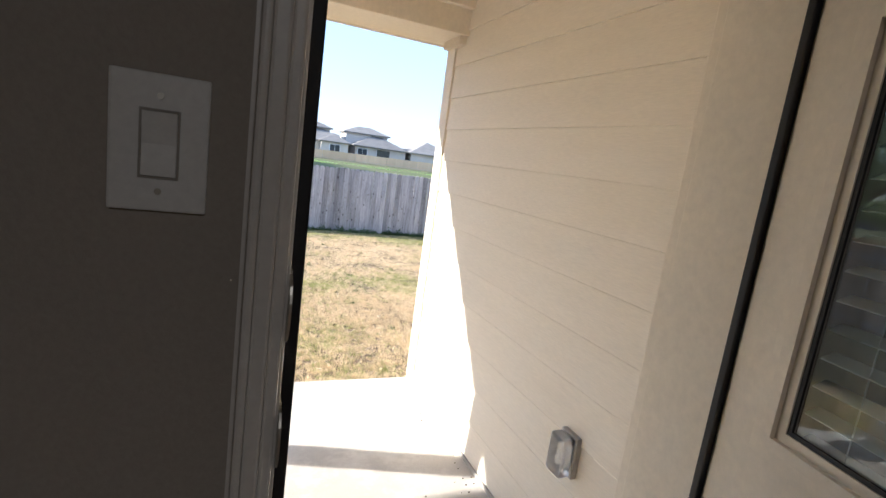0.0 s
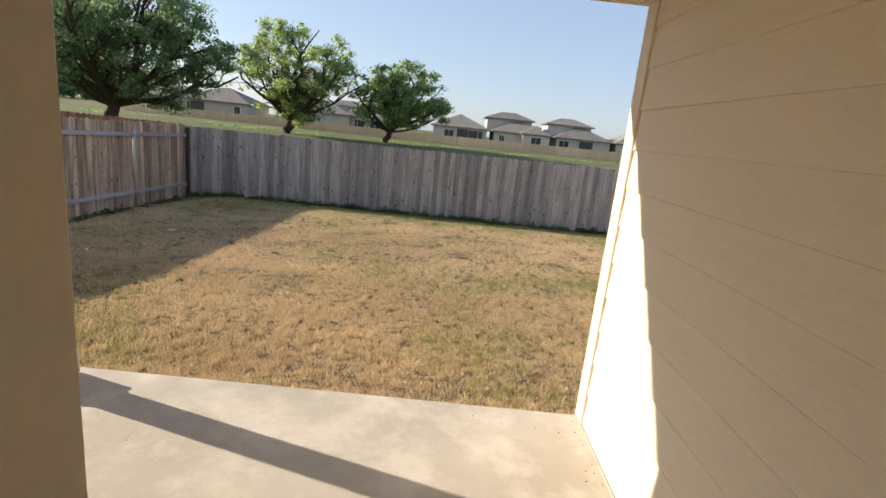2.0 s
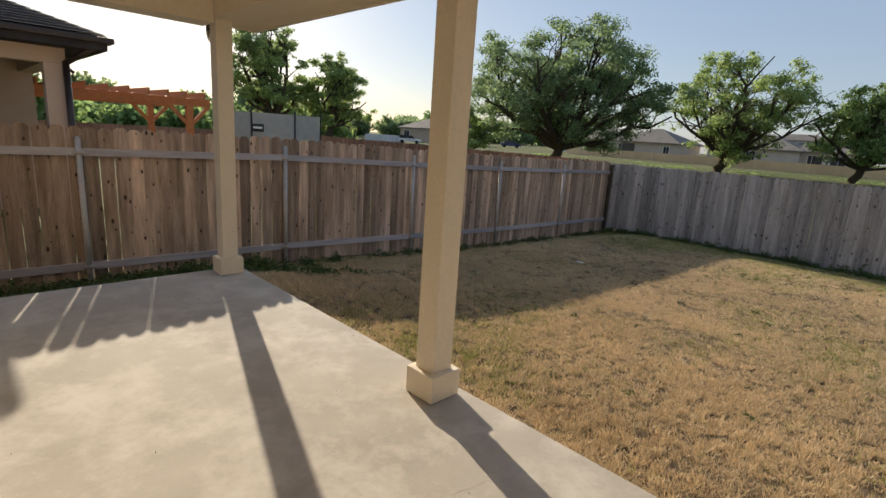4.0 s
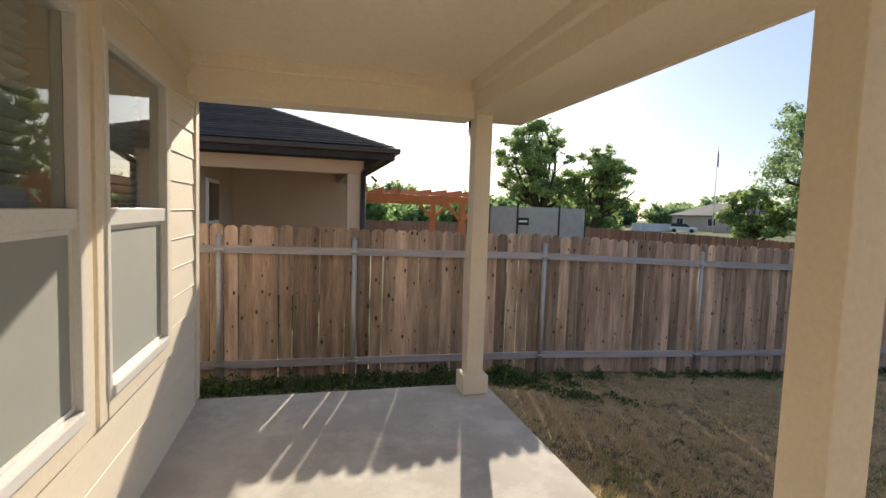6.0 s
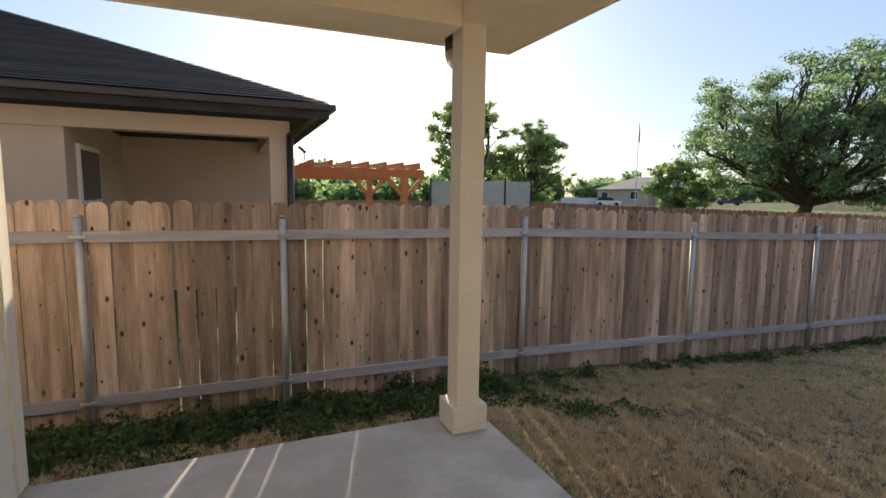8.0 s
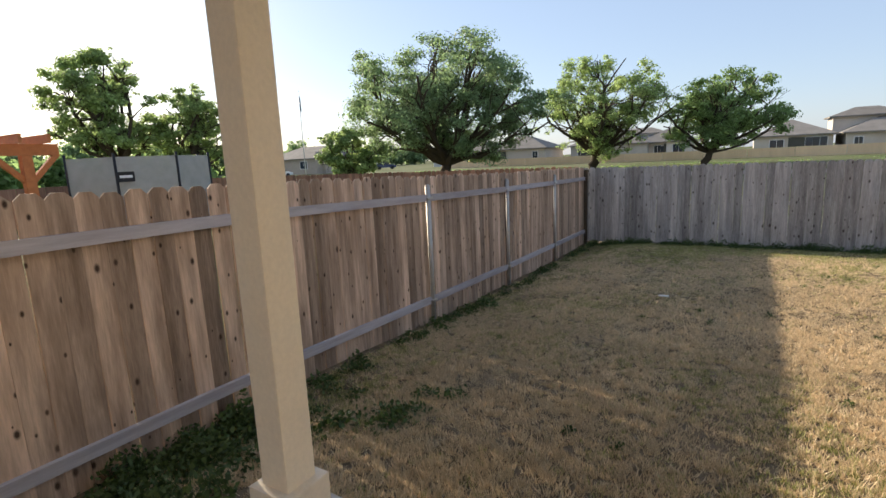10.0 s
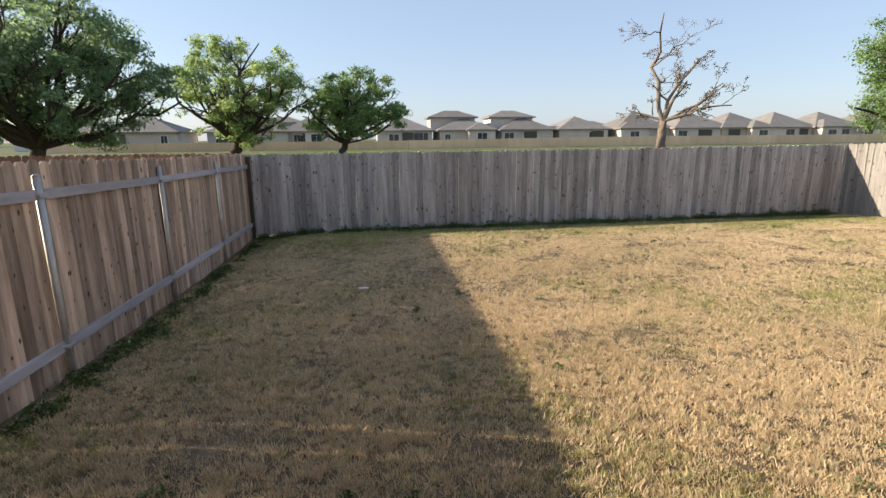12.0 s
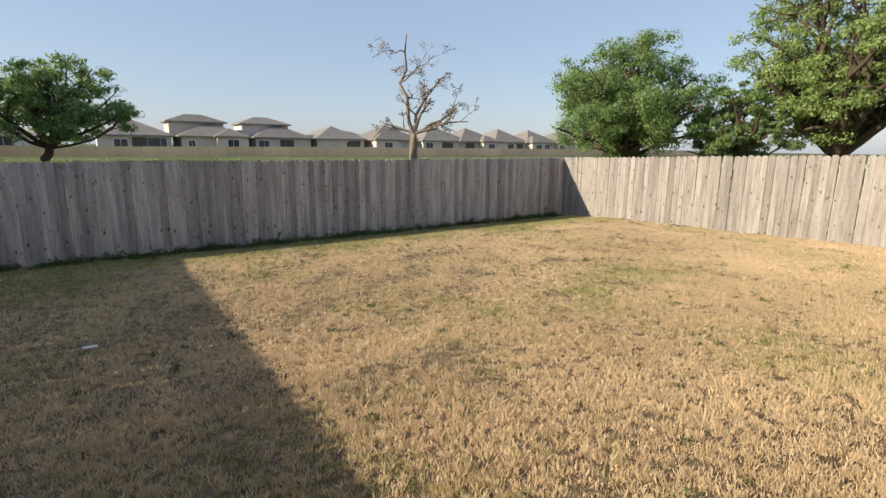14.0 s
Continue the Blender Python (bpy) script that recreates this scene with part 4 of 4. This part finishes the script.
PLACED = (  # centre x, y, width, depth, two storeys
    (-38.4, 91.7, 11.2, 10, 0), (-23.4, 96.4, 12.7, 10, 0), (-14.2, 97.9, 7.6, 10, 0),
    (2.6, 98.2, 9.6, 10, 0), (13.6, 97.2, 9.8, 10, 1), (24.8, 97.8, 9.6, 10, 1),
    (35.4, 97.6, 9.4, 10, 0), (46.6, 96.2, 10.6, 10, 0), (57.0, 94.6, 10.8, 10, 0),
    (65.6, 94.2, 9.9, 10, 0), (74.4, 93.6, 9.3, 10, 0), (83.6, 92.9, 9.9, 10, 0),
    (93.0, 92.0, 10.3, 10, 0), (103.0, 91.4, 10.5, 10, 0))
for x, y, w, d, two in PLACED:
    far_house(x, y, w, d, two, ridge=2.9 if x > 40 else 2.4, label="tan two-storey suburban house with a hip roof" if two else "")
far_house(-21, 122, 12, 10, 1, FARWHITE, label="white two-storey house behind the trees")
far_house(-52, 98, 14, 11, 0, FARWHITE, label="pale single-storey house behind the trees")
for x in (20, 50, 66, 82, 100, 118):
    far_house(x, 124, 14, 11, 0, label="tan house in the second row", porch=False)
far_fence = thing("far_fence", (20, 78, GZ), "new tan timber fence across the meadow", "fence")
x = -48.0
while x < 160:
    part("fence_panel", block(x, x + 4.96, 78.0, 78.08, GZ - 0.1, 0.94 + 0.007 * max(0.0, min(x + 4, 32))), FARFENCE, far_fence)
    x += 5.0

# ---- next door ----
nh = thing("neighbour_house", (-12, 2, -0.3), "taupe single-storey house with charcoal hip roof and covered porch", "house")
NX, NY, NZ = -8.8, 3.65, 2.45
part("roof", hip(bmesh.new(), NX - 15, NX, NY - 18, NY, NZ + 0.12, 3.05, over=0.0), DARKSHINGLE, nh)
part("gutter", block(NX - 0.03, NX + 0.08, NY - 18, NY + 0.08, NZ + 0.02, NZ + 0.10, bevel=0.015), BROWNMETAL, nh)
part("gutter", block(NX - 15, NX - 0.03, NY - 0.03, NY + 0.08, NZ + 0.02, NZ + 0.10, bevel=0.015), BROWNMETAL, nh)
part("fascia", block(NX - 0.05, NX - 0.03, NY - 18, NY - 0.03, NZ - 0.05, NZ + 0.10), TAUPE, nh)
part("soffit", block(NX - 15, NX - 0.03, NY - 18, NY - 0.03, NZ - 0.04, NZ - 0.02), TAUPE, nh)
part("porch_beam", block(NX - 0.72, NX - 0.45, NY - 4.2, NY - 0.45, NZ - 0.30, NZ - 0.04, bevel=0.01), TAUPE, nh)
part("porch_beam", block(NX - 6, NX - 0.72, NY - 0.72, NY - 0.45, NZ - 0.30, NZ - 0.04, bevel=0.01), TAUPE, nh)
part("porch_post", block(NX - 0.72, NX - 0.45, NY - 0.72, NY - 0.45, -0.4, NZ - 0.30, bevel=0.01), TAUPE, nh)
part("wall", block(NX - 14, NX - 3.9, NY - 17, NY - 0.5, -0.5, NZ - 0.04), TAUPE, nh)
part("wall", block(NX - 3.9, NX - 0.5, NY - 17, NY - 3.0, -0.5, NZ - 0.04), TAUPE, nh)
w = part("window", block(NX - 2.0, NX - 0.95, NY - 3.0, NY - 2.96, 0.5, 2.0), WHITE, nh)
part("pane", block(NX - 1.93, NX - 1.02, NY - 2.96, NY - 2.95, 0.57, 1.22), DARKGLASS, w)
part("pane", block(NX - 1.93, NX - 1.02, NY - 2.96, NY - 2.95, 1.28, 1.93), DARKGLASS, w)
dn = bmesh.new()
rod(dn, (NX - 0.02, NY - 0.12, NZ - 0.02), (NX - 0.38, NY - 0.46, NZ - 0.28), 0.045, sides=8)
rod(dn, (NX - 0.38, NY - 0.46, NZ - 0.26), (NX - 0.38, NY - 0.46, -0.4), 0.045, sides=8)
part("downspout", dn, BROWNMETAL, nh)

# shingle courses on the slope that faces the fence
PITCH = 3.05 / 7.5
for k in range(44):
    a, b = k * 0.125, (k + 1) * 0.125 + 0.012
    za, zb = NZ + 0.12 + a * PITCH, NZ + 0.12 + b * PITCH
    part("shingle_course", prism(bmesh.new(), [(NX - a + 0.02, NY - 9 + 8.98 - a, za + 0.018), (NX - a + 0.02, NY - 17.98 + a, za + 0.018), (NX - b, NY - 17.98 + b, zb + 0.010), (NX - b, NY - 0.02 - b, zb + 0.010)], (-0.003, 0, -0.006)), DARKSHINGLE, nh)

# pergola
pg = thing("pergola", (-15, 5.5, -0.5), "orange-stained cedar pergola in the next garden", "pergola")
PGX0, PGX1, PGY0, PGY1, PGZ = -17.5, -14.0, 2.3, 6.9, 2.0
for px in (PGX0, PGX1):
    for py in (PGY0 + 0.5, PGY1 - 0.5):
        p = part("post", block(px - 0.08, px + 0.08, py - 0.08, py + 0.08, -0.6, PGZ - 0.2, bevel=0.008), CEDARSTAIN, pg)
        for s in (-1, 1):
            part("brace", prism(bmesh.new(), [(px - 0.05, py + s * 0.06, PGZ - 0.7), (px - 0.05, py + s * 0.06, PGZ - 0.58), (px - 0.05, py + s * 0.40, PGZ - 0.2), (px - 0.05, py + s * 0.52, PGZ - 0.2)], (0.1, 0, 0)), CEDARSTAIN, p)
    part("beam", block(px - 0.06, px + 0.06, PGY0, PGY1, PGZ - 0.2, PGZ, bevel=0.008), CEDARSTAIN, pg)
y = PGY0 + 0.15
while y < PGY1:
    part("rafter", block(PGX0 - 0.4, PGX1 + 0.4, y - 0.025, y + 0.025, PGZ, PGZ + 0.15, bevel=0.004), CEDARSTAIN, pg)
    y += 0.42

# small dark ornament on an arm above the pergola, no light source
pl = thing("garden_lamp", (-14.0, 4.0, 2.15), "small dark ornament on a bent arm, fixed on the pergola", "lamp")
part("arm", rod(bmesh.new(), (-14.0, 4.0, 2.14), (-14.0, 3.98, 2.34), 0.014, sides=6), BROWNMETAL, pl)
part("head", rod(bmesh.new(), (-14.0, 4.02, 2.31), (-14.0, 3.87, 2.44), 0.03, 0.04, sides=8), BROWNMETAL, pl)

# trampoline with safety net
tp = thing("trampoline", (-18, 10.5, -0.6), "round trampoline with dark netting and black padded poles", "trampoline")
TC, TR = Vector((-18.6, 10.8)), 1.9
poles = [(TC.x + TR * math.cos(a), TC.y + TR * math.sin(a)) for a in [2 * math.pi * k / 8 for k in range(8)]]
for (ax, ay), (bx, by) in zip(poles, poles[1:] + poles[:1]):
    part("pole", rod(bmesh.new(), (ax, ay, -0.9), (ax, ay, 1.95), 0.035, sides=8), BLACK, tp)
    d = Vector((bx - ax, by - ay, 0)).normalized() * 0.01
    nrm = Vector((d.y, -d.x, 0))
    part("net_panel", prism(bmesh.new(), [(ax, ay, 0.1), (bx, by, 0.1), (bx, by, 1.85), (ax, ay, 1.85)], nrm), NET, tp)
bm = bmesh.new()
rod(bm, (TC.x, TC.y, -0.05), (TC.x, TC.y, 0.08), TR + 0.05, sides=24)
part("bed", bm, BLACK, tp, "black jumping mat")

sx, sy, sz = -17.08, 9.59, 1.33
sign = part("sign", block(sx, sx + 0.02, sy - 0.22, sy + 0.22, sz - 0.13, sz + 0.13, bevel=0.004), BLACK, tp, "small black badge on the netting")
part("mark", block(sx + 0.02, sx + 0.024, sy - 0.16, sy + 0.16, sz - 0.03, sz + 0.04), WHITE, sign)

# second fence line beyond the next garden
fence2 = thing("back_garden_fence", (-30, 20, -0.8), "brown timber fence round the next garden", "fence")
for k in range(22):
    a = Vector((-30.5, -8 + k * 1.1, 0))
    part("panel", block(a.x, a.x + 0.03, a.y, a.y + 1.08, -0.9, 0.95), REDFENCE, fence2)
pickets(fence2, (-31.0, 15.2), (1, 0), (0, -1), 24.2, lambda s_: 1.08, REDFENCE, 14)

# flagpole house, road
far_house(-78.3, 77.5, 16, 10, 0, TAUPE, ridge=2.4, label="grey-roofed house behind the flagpole", porch=False)
fp = thing("flagpole", (-70.8, 67.9, GZ), "thin pale flagpole with a furled flag", "flagpole")
part("pole", rod(bmesh.new(), (-70.8, 67.9, GZ), (-70.8, 67.9, 14.2), 0.09, 0.05, sides=8), WHITE, fp)
bm = bmesh.new()
prism(bm, [(-70.8, 67.9, 10.8), (-70.5, 67.9, 10.6), (-70.6, 67.9, 12.9), (-70.8, 67.9, 13.4)], (0.02, 0.05, 0))
part("flag", bm, DARKGLASS, fp, "limp furled flag")


def parked_car(cx, cy, base, paint, label, turn=0.0):
    """A small estate car, 4.3 m long, seen from far off."""
    ob = thing("parked_car", (cx, cy, base), label, "car", group="cars across the road")
    m = Matrix.Translation((cx, cy, base)) @ Matrix.Rotation(turn, 4, "Z")
    shell = prism(bmesh.new(), [(-2.15, -0.85, 0.35), (2.1, -0.85, 0.35), (2.15, -0.85, 0.75), (1.2, -0.85, 0.92), (-2.1, -0.85, 0.95)], (0, 1.7, 0))
    cabin = prism(bmesh.new(), [(-1.95, -0.75, 0.93), (1.1, -0.75, 0.92), (0.4, -0.75, 1.48), (-1.7, -0.75, 1.5)], (0, 1.5, 0))
    for nm, bm_, mt in (("body", shell, paint), ("cabin", cabin, DARKGLASS)):
        bm_.transform(m)
        part(nm, bm_, mt, ob)
    for wx in (-1.35, 1.35):
        for wy in (-0.87, 0.67):
            bm_ = rod(bmesh.new(), (wx, wy, 0.32), (wx, wy + 0.2, 0.32), 0.32, sides=14)
            bm_.transform(m)
            part("wheel", bm_, BLACK, ob)


parked_car(-70.0, 77.0, -0.38, BLUEPAINT, "dark blue car parked before the grey-roofed house", 0.8)
parked_car(-68.5, 88.5, -0.2, BLUEPAINT, "dark blue car parked across the road", 0.8)
parked_car(-72.6, 63.6, -0.45, WHITE, "white car parked beside the flagpole", 0.8)
pale = thing("pale_fence", (-75, 59, GZ), "pale boarded fence beside the grey-roofed house", "fence")
for k in range(5):
    part("panel", block(-75.0, -74.9, 55.2 + k * 1.8, 56.96 + k * 1.8, GZ - 0.1, 0.86), FARWHITE, pale)
solid("road", block(-120, -40, 46, 54, GZ - 0.1, GZ + 0.03), ASPHALT, "pale road across the meadow", "road", "structure")


# ---- far woods ----
def woods(name, spots, seed, material, label, leaf=0.8):
    g = np.random.default_rng(seed)
    pts = []
    for x_, y_, w_, h_ in spots:
        n = int(900 * w_ / 5)
        c = g.normal(size=(60, 3))
        c = c / np.linalg.norm(c, axis=1)[:, None] * np.array([w_ / 2, w_ / 2, h_ / 2]) * g.uniform(0.5, 1, (60, 1)) + np.array([x_, y_, GZ + h_ / 2])
        pts.append(c[g.integers(0, 60, n)] + g.normal(size=(n, 3)) * np.array([0.55, 0.55, min(0.55, h_ * 0.2)]))
    ob = new(name, cards_mesh(name, leaf_cards(np.concatenate(pts), leaf, g), material))
    return tagged(ob, label, "trees", kind="stuff")


r = random.Random(5)
woods("far_woods", [(-118 + r.uniform(-8, 8), -20 + k * 4.6 + r.uniform(-2, 2), r.uniform(8, 13), r.uniform(5.5, 9)) for k in range(44)], 31, OAKLEAF, "band of far dark green woods")
woods("far_shrubs", [(-62 + r.uniform(-12, 8), -4 + k * 3.0 + r.uniform(-2, 2), r.uniform(4, 6), r.uniform(2.2, 4.2)) for k in range(15)], 32, MIDLEAF, "green shrubs beyond the next garden")
woods("meadow_weeds", [(-45 + k * 2.2, 63 + r.uniform(0, 13), 4.0, 0.16) for k in range(60)], 33, MIDLEAF, "green weeds in the meadow beyond the fence", 0.22)


# ---- grass, weeds and litter ----
def tufts(name, pts, height, width, spread_, blades, material, seed, label):
    """Many blades in tufts that splay outwards and differ in size, as one mesh."""
    g = np.random.default_rng(seed)
    n = len(pts)
    size = np.repeat(g.uniform(0.55, 1.35, n), blades)[:, None]
    off = np.concatenate([g.normal(size=(n * blades, 2)) * spread_, np.zeros((n * blades, 1))], axis=1) * size
    base = np.repeat(pts, blades, axis=0) + off
    m = len(base)
    a = g.uniform(0, 2 * math.pi, m)
    side = np.stack([np.cos(a), np.sin(a), np.zeros(m)], axis=1) * width * g.uniform(0.6, 1.3, (m, 1))
    lean = np.stack([g.normal(size=m) * 0.42, g.normal(size=m) * 0.42, np.ones(m)], axis=1) + off / spread_ * 0.30
    tip = base + lean * height * size * g.uniform(0.5, 1.2, (m, 1))
    base[:, 2] -= 0.01
    v = np.stack([base - side, base + side, tip], axis=1).reshape(-1, 3)
    me = cards_mesh(name, v, material, 3)
    return tagged(new(name, me), label, "grass", kind="stuff")


def lawn_points(n, x0, x1, y0, y1, seed, clump=0.0):
    g = np.random.default_rng(seed)
    x_, y_ = g.uniform(x0, x1, n), g.uniform(y0, y1, n)
    if clump:
        keep = np.array([0.55 * noise.noise((a * 13.0, b * 13.0, 3.0)) + 0.75 * noise.noise((a * 30.0, b * 30.0, 5.0)) > g.normal() * 0.12 - clump for a, b in zip(x_, y_)])
        keep &= np.array([noise.noise((a * 8.5, b * 10.0, 8.0)) < 0.46 for a, b in zip(x_, y_)])  # small bare spots
        x_, y_ = x_[keep], y_[keep]
    z_ = np.array([ground_z(a, b) for a, b in zip(x_, y_)])
    return np.stack([x_, y_, z_], axis=1)


def greenness(x_, y_):
    """Where the lawn is greening up: by the fences and in scattered patches."""
    v_ = 0.9 * noise.noise((x_ * 0.55, y_ * 0.55, 9.0)) + 0.45 * noise.noise((x_ * 1.9, y_ * 1.9, 2.0)) - 0.50 - 0.20 * max(0.0, min(1.0, (8.0 - y_) / 4.0))
    v_ += 1.4 * max(0.0, 1 - (15.2 - y_) / 3.4) + 0.45 * max(0.0, 1 - (x_ + 6.6) / 1.4)
    return v_


near = lawn_points(162000, -6.5, 8.5, 3.94, 9.2, 1, -0.02)
side = lawn_points(5000, -6.55, -4.97, -1.0, 3.98, 6, 0.1)
near = np.concatenate([near, side])
far = lawn_points(112000, -6.5, 8.5, 7.4, 14.95, 2, 0.16)
split = np.random.default_rng(3)
near = near[split.random(len(near)) < (9.2 - near[:, 1]) / 1.8]
far = far[split.random(len(far)) < (far[:, 1] - 7.2) / 1.6]
for pts_, nm in ((near, "near"), (far, "far")):
    green = np.array([greenness(p_[0], p_[1]) > split.normal() * 0.42 for p_ in pts_])
    h_, w_, b_ = (0.033, 0.0040, 17) if nm == "near" else (0.030, 0.0060, 9)
    tufts("lawn_grass", pts_[~green], h_, w_, 0.015, b_, BLADE, 41, "dry tan dormant lawn grass, freshly mown")
    tufts("green_grass", pts_[green], h_ * 0.9, w_, 0.015, b_, GREENBLADE, 42, "thin green grass coming through the dry lawn")


def weed_patch(spots, seed, label, size):
    """Leafy low weeds: sprays of small leaves round each spot (x, y, radius, height)."""
    g = np.random.default_rng(seed)
    out_ = []
    for x_, y_, r_, h_ in spots:
        n = int(90 * r_ / 0.1)
        p_ = g.normal(size=(n, 3)) * np.array([r_ * 0.5, r_ * 0.5, 0])
        p_[:, 2] = g.uniform(0, 1, n) ** 1.4 * h_ * np.exp(-(p_[:, 0] ** 2 + p_[:, 1] ** 2) / (r_ * r_))
        out_.append(p_ + np.array([x_, y_, ground_z(x_, y_)]))
    return tagged(new("weeds", cards_mesh("weeds", leaf_cards(np.concatenate(out_), size, g), WEED)), label, "weeds", kind="stuff")


r = random.Random(8)
weed_patch([(-6.55 + abs(r.gauss(0, 0.62)), r.uniform(-0.2, 4.9), r.uniform(0.12, 0.22), r.uniform(0.08, 0.22)) for _ in range(210)], 51, "dark green leafy weeds between the patio and the fence", 0.035)
weed_patch([(-6.45 + abs(r.gauss(0, 0.12)), r.uniform(3.5, 14.8), r.uniform(0.08, 0.16), r.uniform(0.05, 0.16)) for _ in range(80)], 52, "green weeds along the foot of the brown fence", 0.03)
weed_patch([(r.uniform(-6.4, 8.4), 14.93 - abs(r.gauss(0, 0.16)), r.uniform(0.08, 0.18), r.uniform(0.06, 0.2)) for _ in range(290)], 53, "green weeds along the foot of the grey fence", 0.03)
weed_patch([(-5.4 + r.gauss(0, 0.35), 5.3 + r.gauss(0, 0.16), 0.13, 0.09) for _ in range(9)], 54, "low green weed patch in the lawn", 0.03)
weed_patch([(r.uniform(-6.0, 6.0), r.uniform(4.4, 13.5), 0.06, 0.05) for _ in range(60)], 55, "scattered small green weeds in the lawn", 0.022)


def weed_plant(x_, y_, h_, seed):
    """A single upright broad-leaved weed."""
    g = random.Random(seed)
    z_ = ground_z(x_, y_)
    ob = thing("weed_plant", (x_, y_, z_), "upright broad-leaved green weed by the grey fence", "weed", group="weeds by the fence")
    part("stem", rod(bmesh.new(), (x_, y_, z_ - 0.02), (x_ + 0.01, y_, z_ + h_), 0.006, 0.003, sides=5), WEED, ob)
    for k in range(22):
        a, zz, ln = g.uniform(0, 6.28), z_ + h_ * g.uniform(0.15, 1.0), g.uniform(0.05, 0.12)
        c = Vector((x_, y_, zz))
        d = Vector((math.cos(a), math.sin(a), g.uniform(0.1, 0.7))).normalized() * ln
        s_ = Vector((-math.sin(a), math.cos(a), 0)) * ln * 0.28
        bm_ = bmesh.new()
        q = [bm_.verts.new(p) for p in (c, c + d * 0.5 + s_, c + d - Vector((0, 0, ln * 0.25)), c + d * 0.5 - s_)]
        bm_.faces.new(q)
        part("leaf", bm_, WEED, ob)


for k, (x_, y_, h_) in enumerate(((-0.78, 14.35, 0.30), (-1.7, 14.7, 0.14), (4.4, 14.75, 0.22), (4.75, 14.8, 0.2), (6.4, 14.8, 0.25), (7.6, 14.75, 0.3))):
    weed_plant(x_, y_, h_, 60 + k)

# litter and marks on the slab
solid("paper_scrap", block(-4.12, -4.0, 9.41, 9.45, ground_z(-4.06, 9.43) + 0.03, ground_z(-4.06, 9.43) + 0.045, bevel=0.004), WHITE, "small white scrap lying on the lawn", "litter")
bm = bmesh.new()
pts_ = [(-1.08, 2.91), (-1.05, 2.98), (-1.05, 3.12), (-1.01, 3.17), (-1.01, 3.26), (-0.99, 3.31), (-0.98, 3.42)]
for a, b in zip(pts_, pts_[1:]):
    d = Vector((b[1] - a[1], a[0] - b[0], 0)).normalized() * 0.0009
    prism(bm, [(a[0] - d.x, a[1] - d.y, -0.002), (a[0] + d.x, a[1] + d.y, -0.002), (b[0] + d.x, b[1] + d.y, -0.002), (b[0] - d.x, b[1] - d.y, -0.002)], (0, 0, 0.0025))
solid("slab_crack", bm, CONCRETE, "hairline crack in the patio slab", "crack", "structure")
bm = bmesh.new()
for _ in range(110):
    x_, y_ = (r.uniform(-4.7, 1.3), r.uniform(1.6, 3.85)) if r.random() < 0.45 else (1.36 - abs(r.gauss(0, 0.05)), r.uniform(1.6, 3.85))
    s_ = r.uniform(0.0015, 0.004)
    slab(bm, x_, x_ + s_ * r.uniform(0.7, 2.2), y_, y_ + s_, 0.0, 0.004)
tagged(solid("patio_dirt", bm, BARK, "crumbs of soil and dead leaf on the patio", "dirt"), kind="stuff")
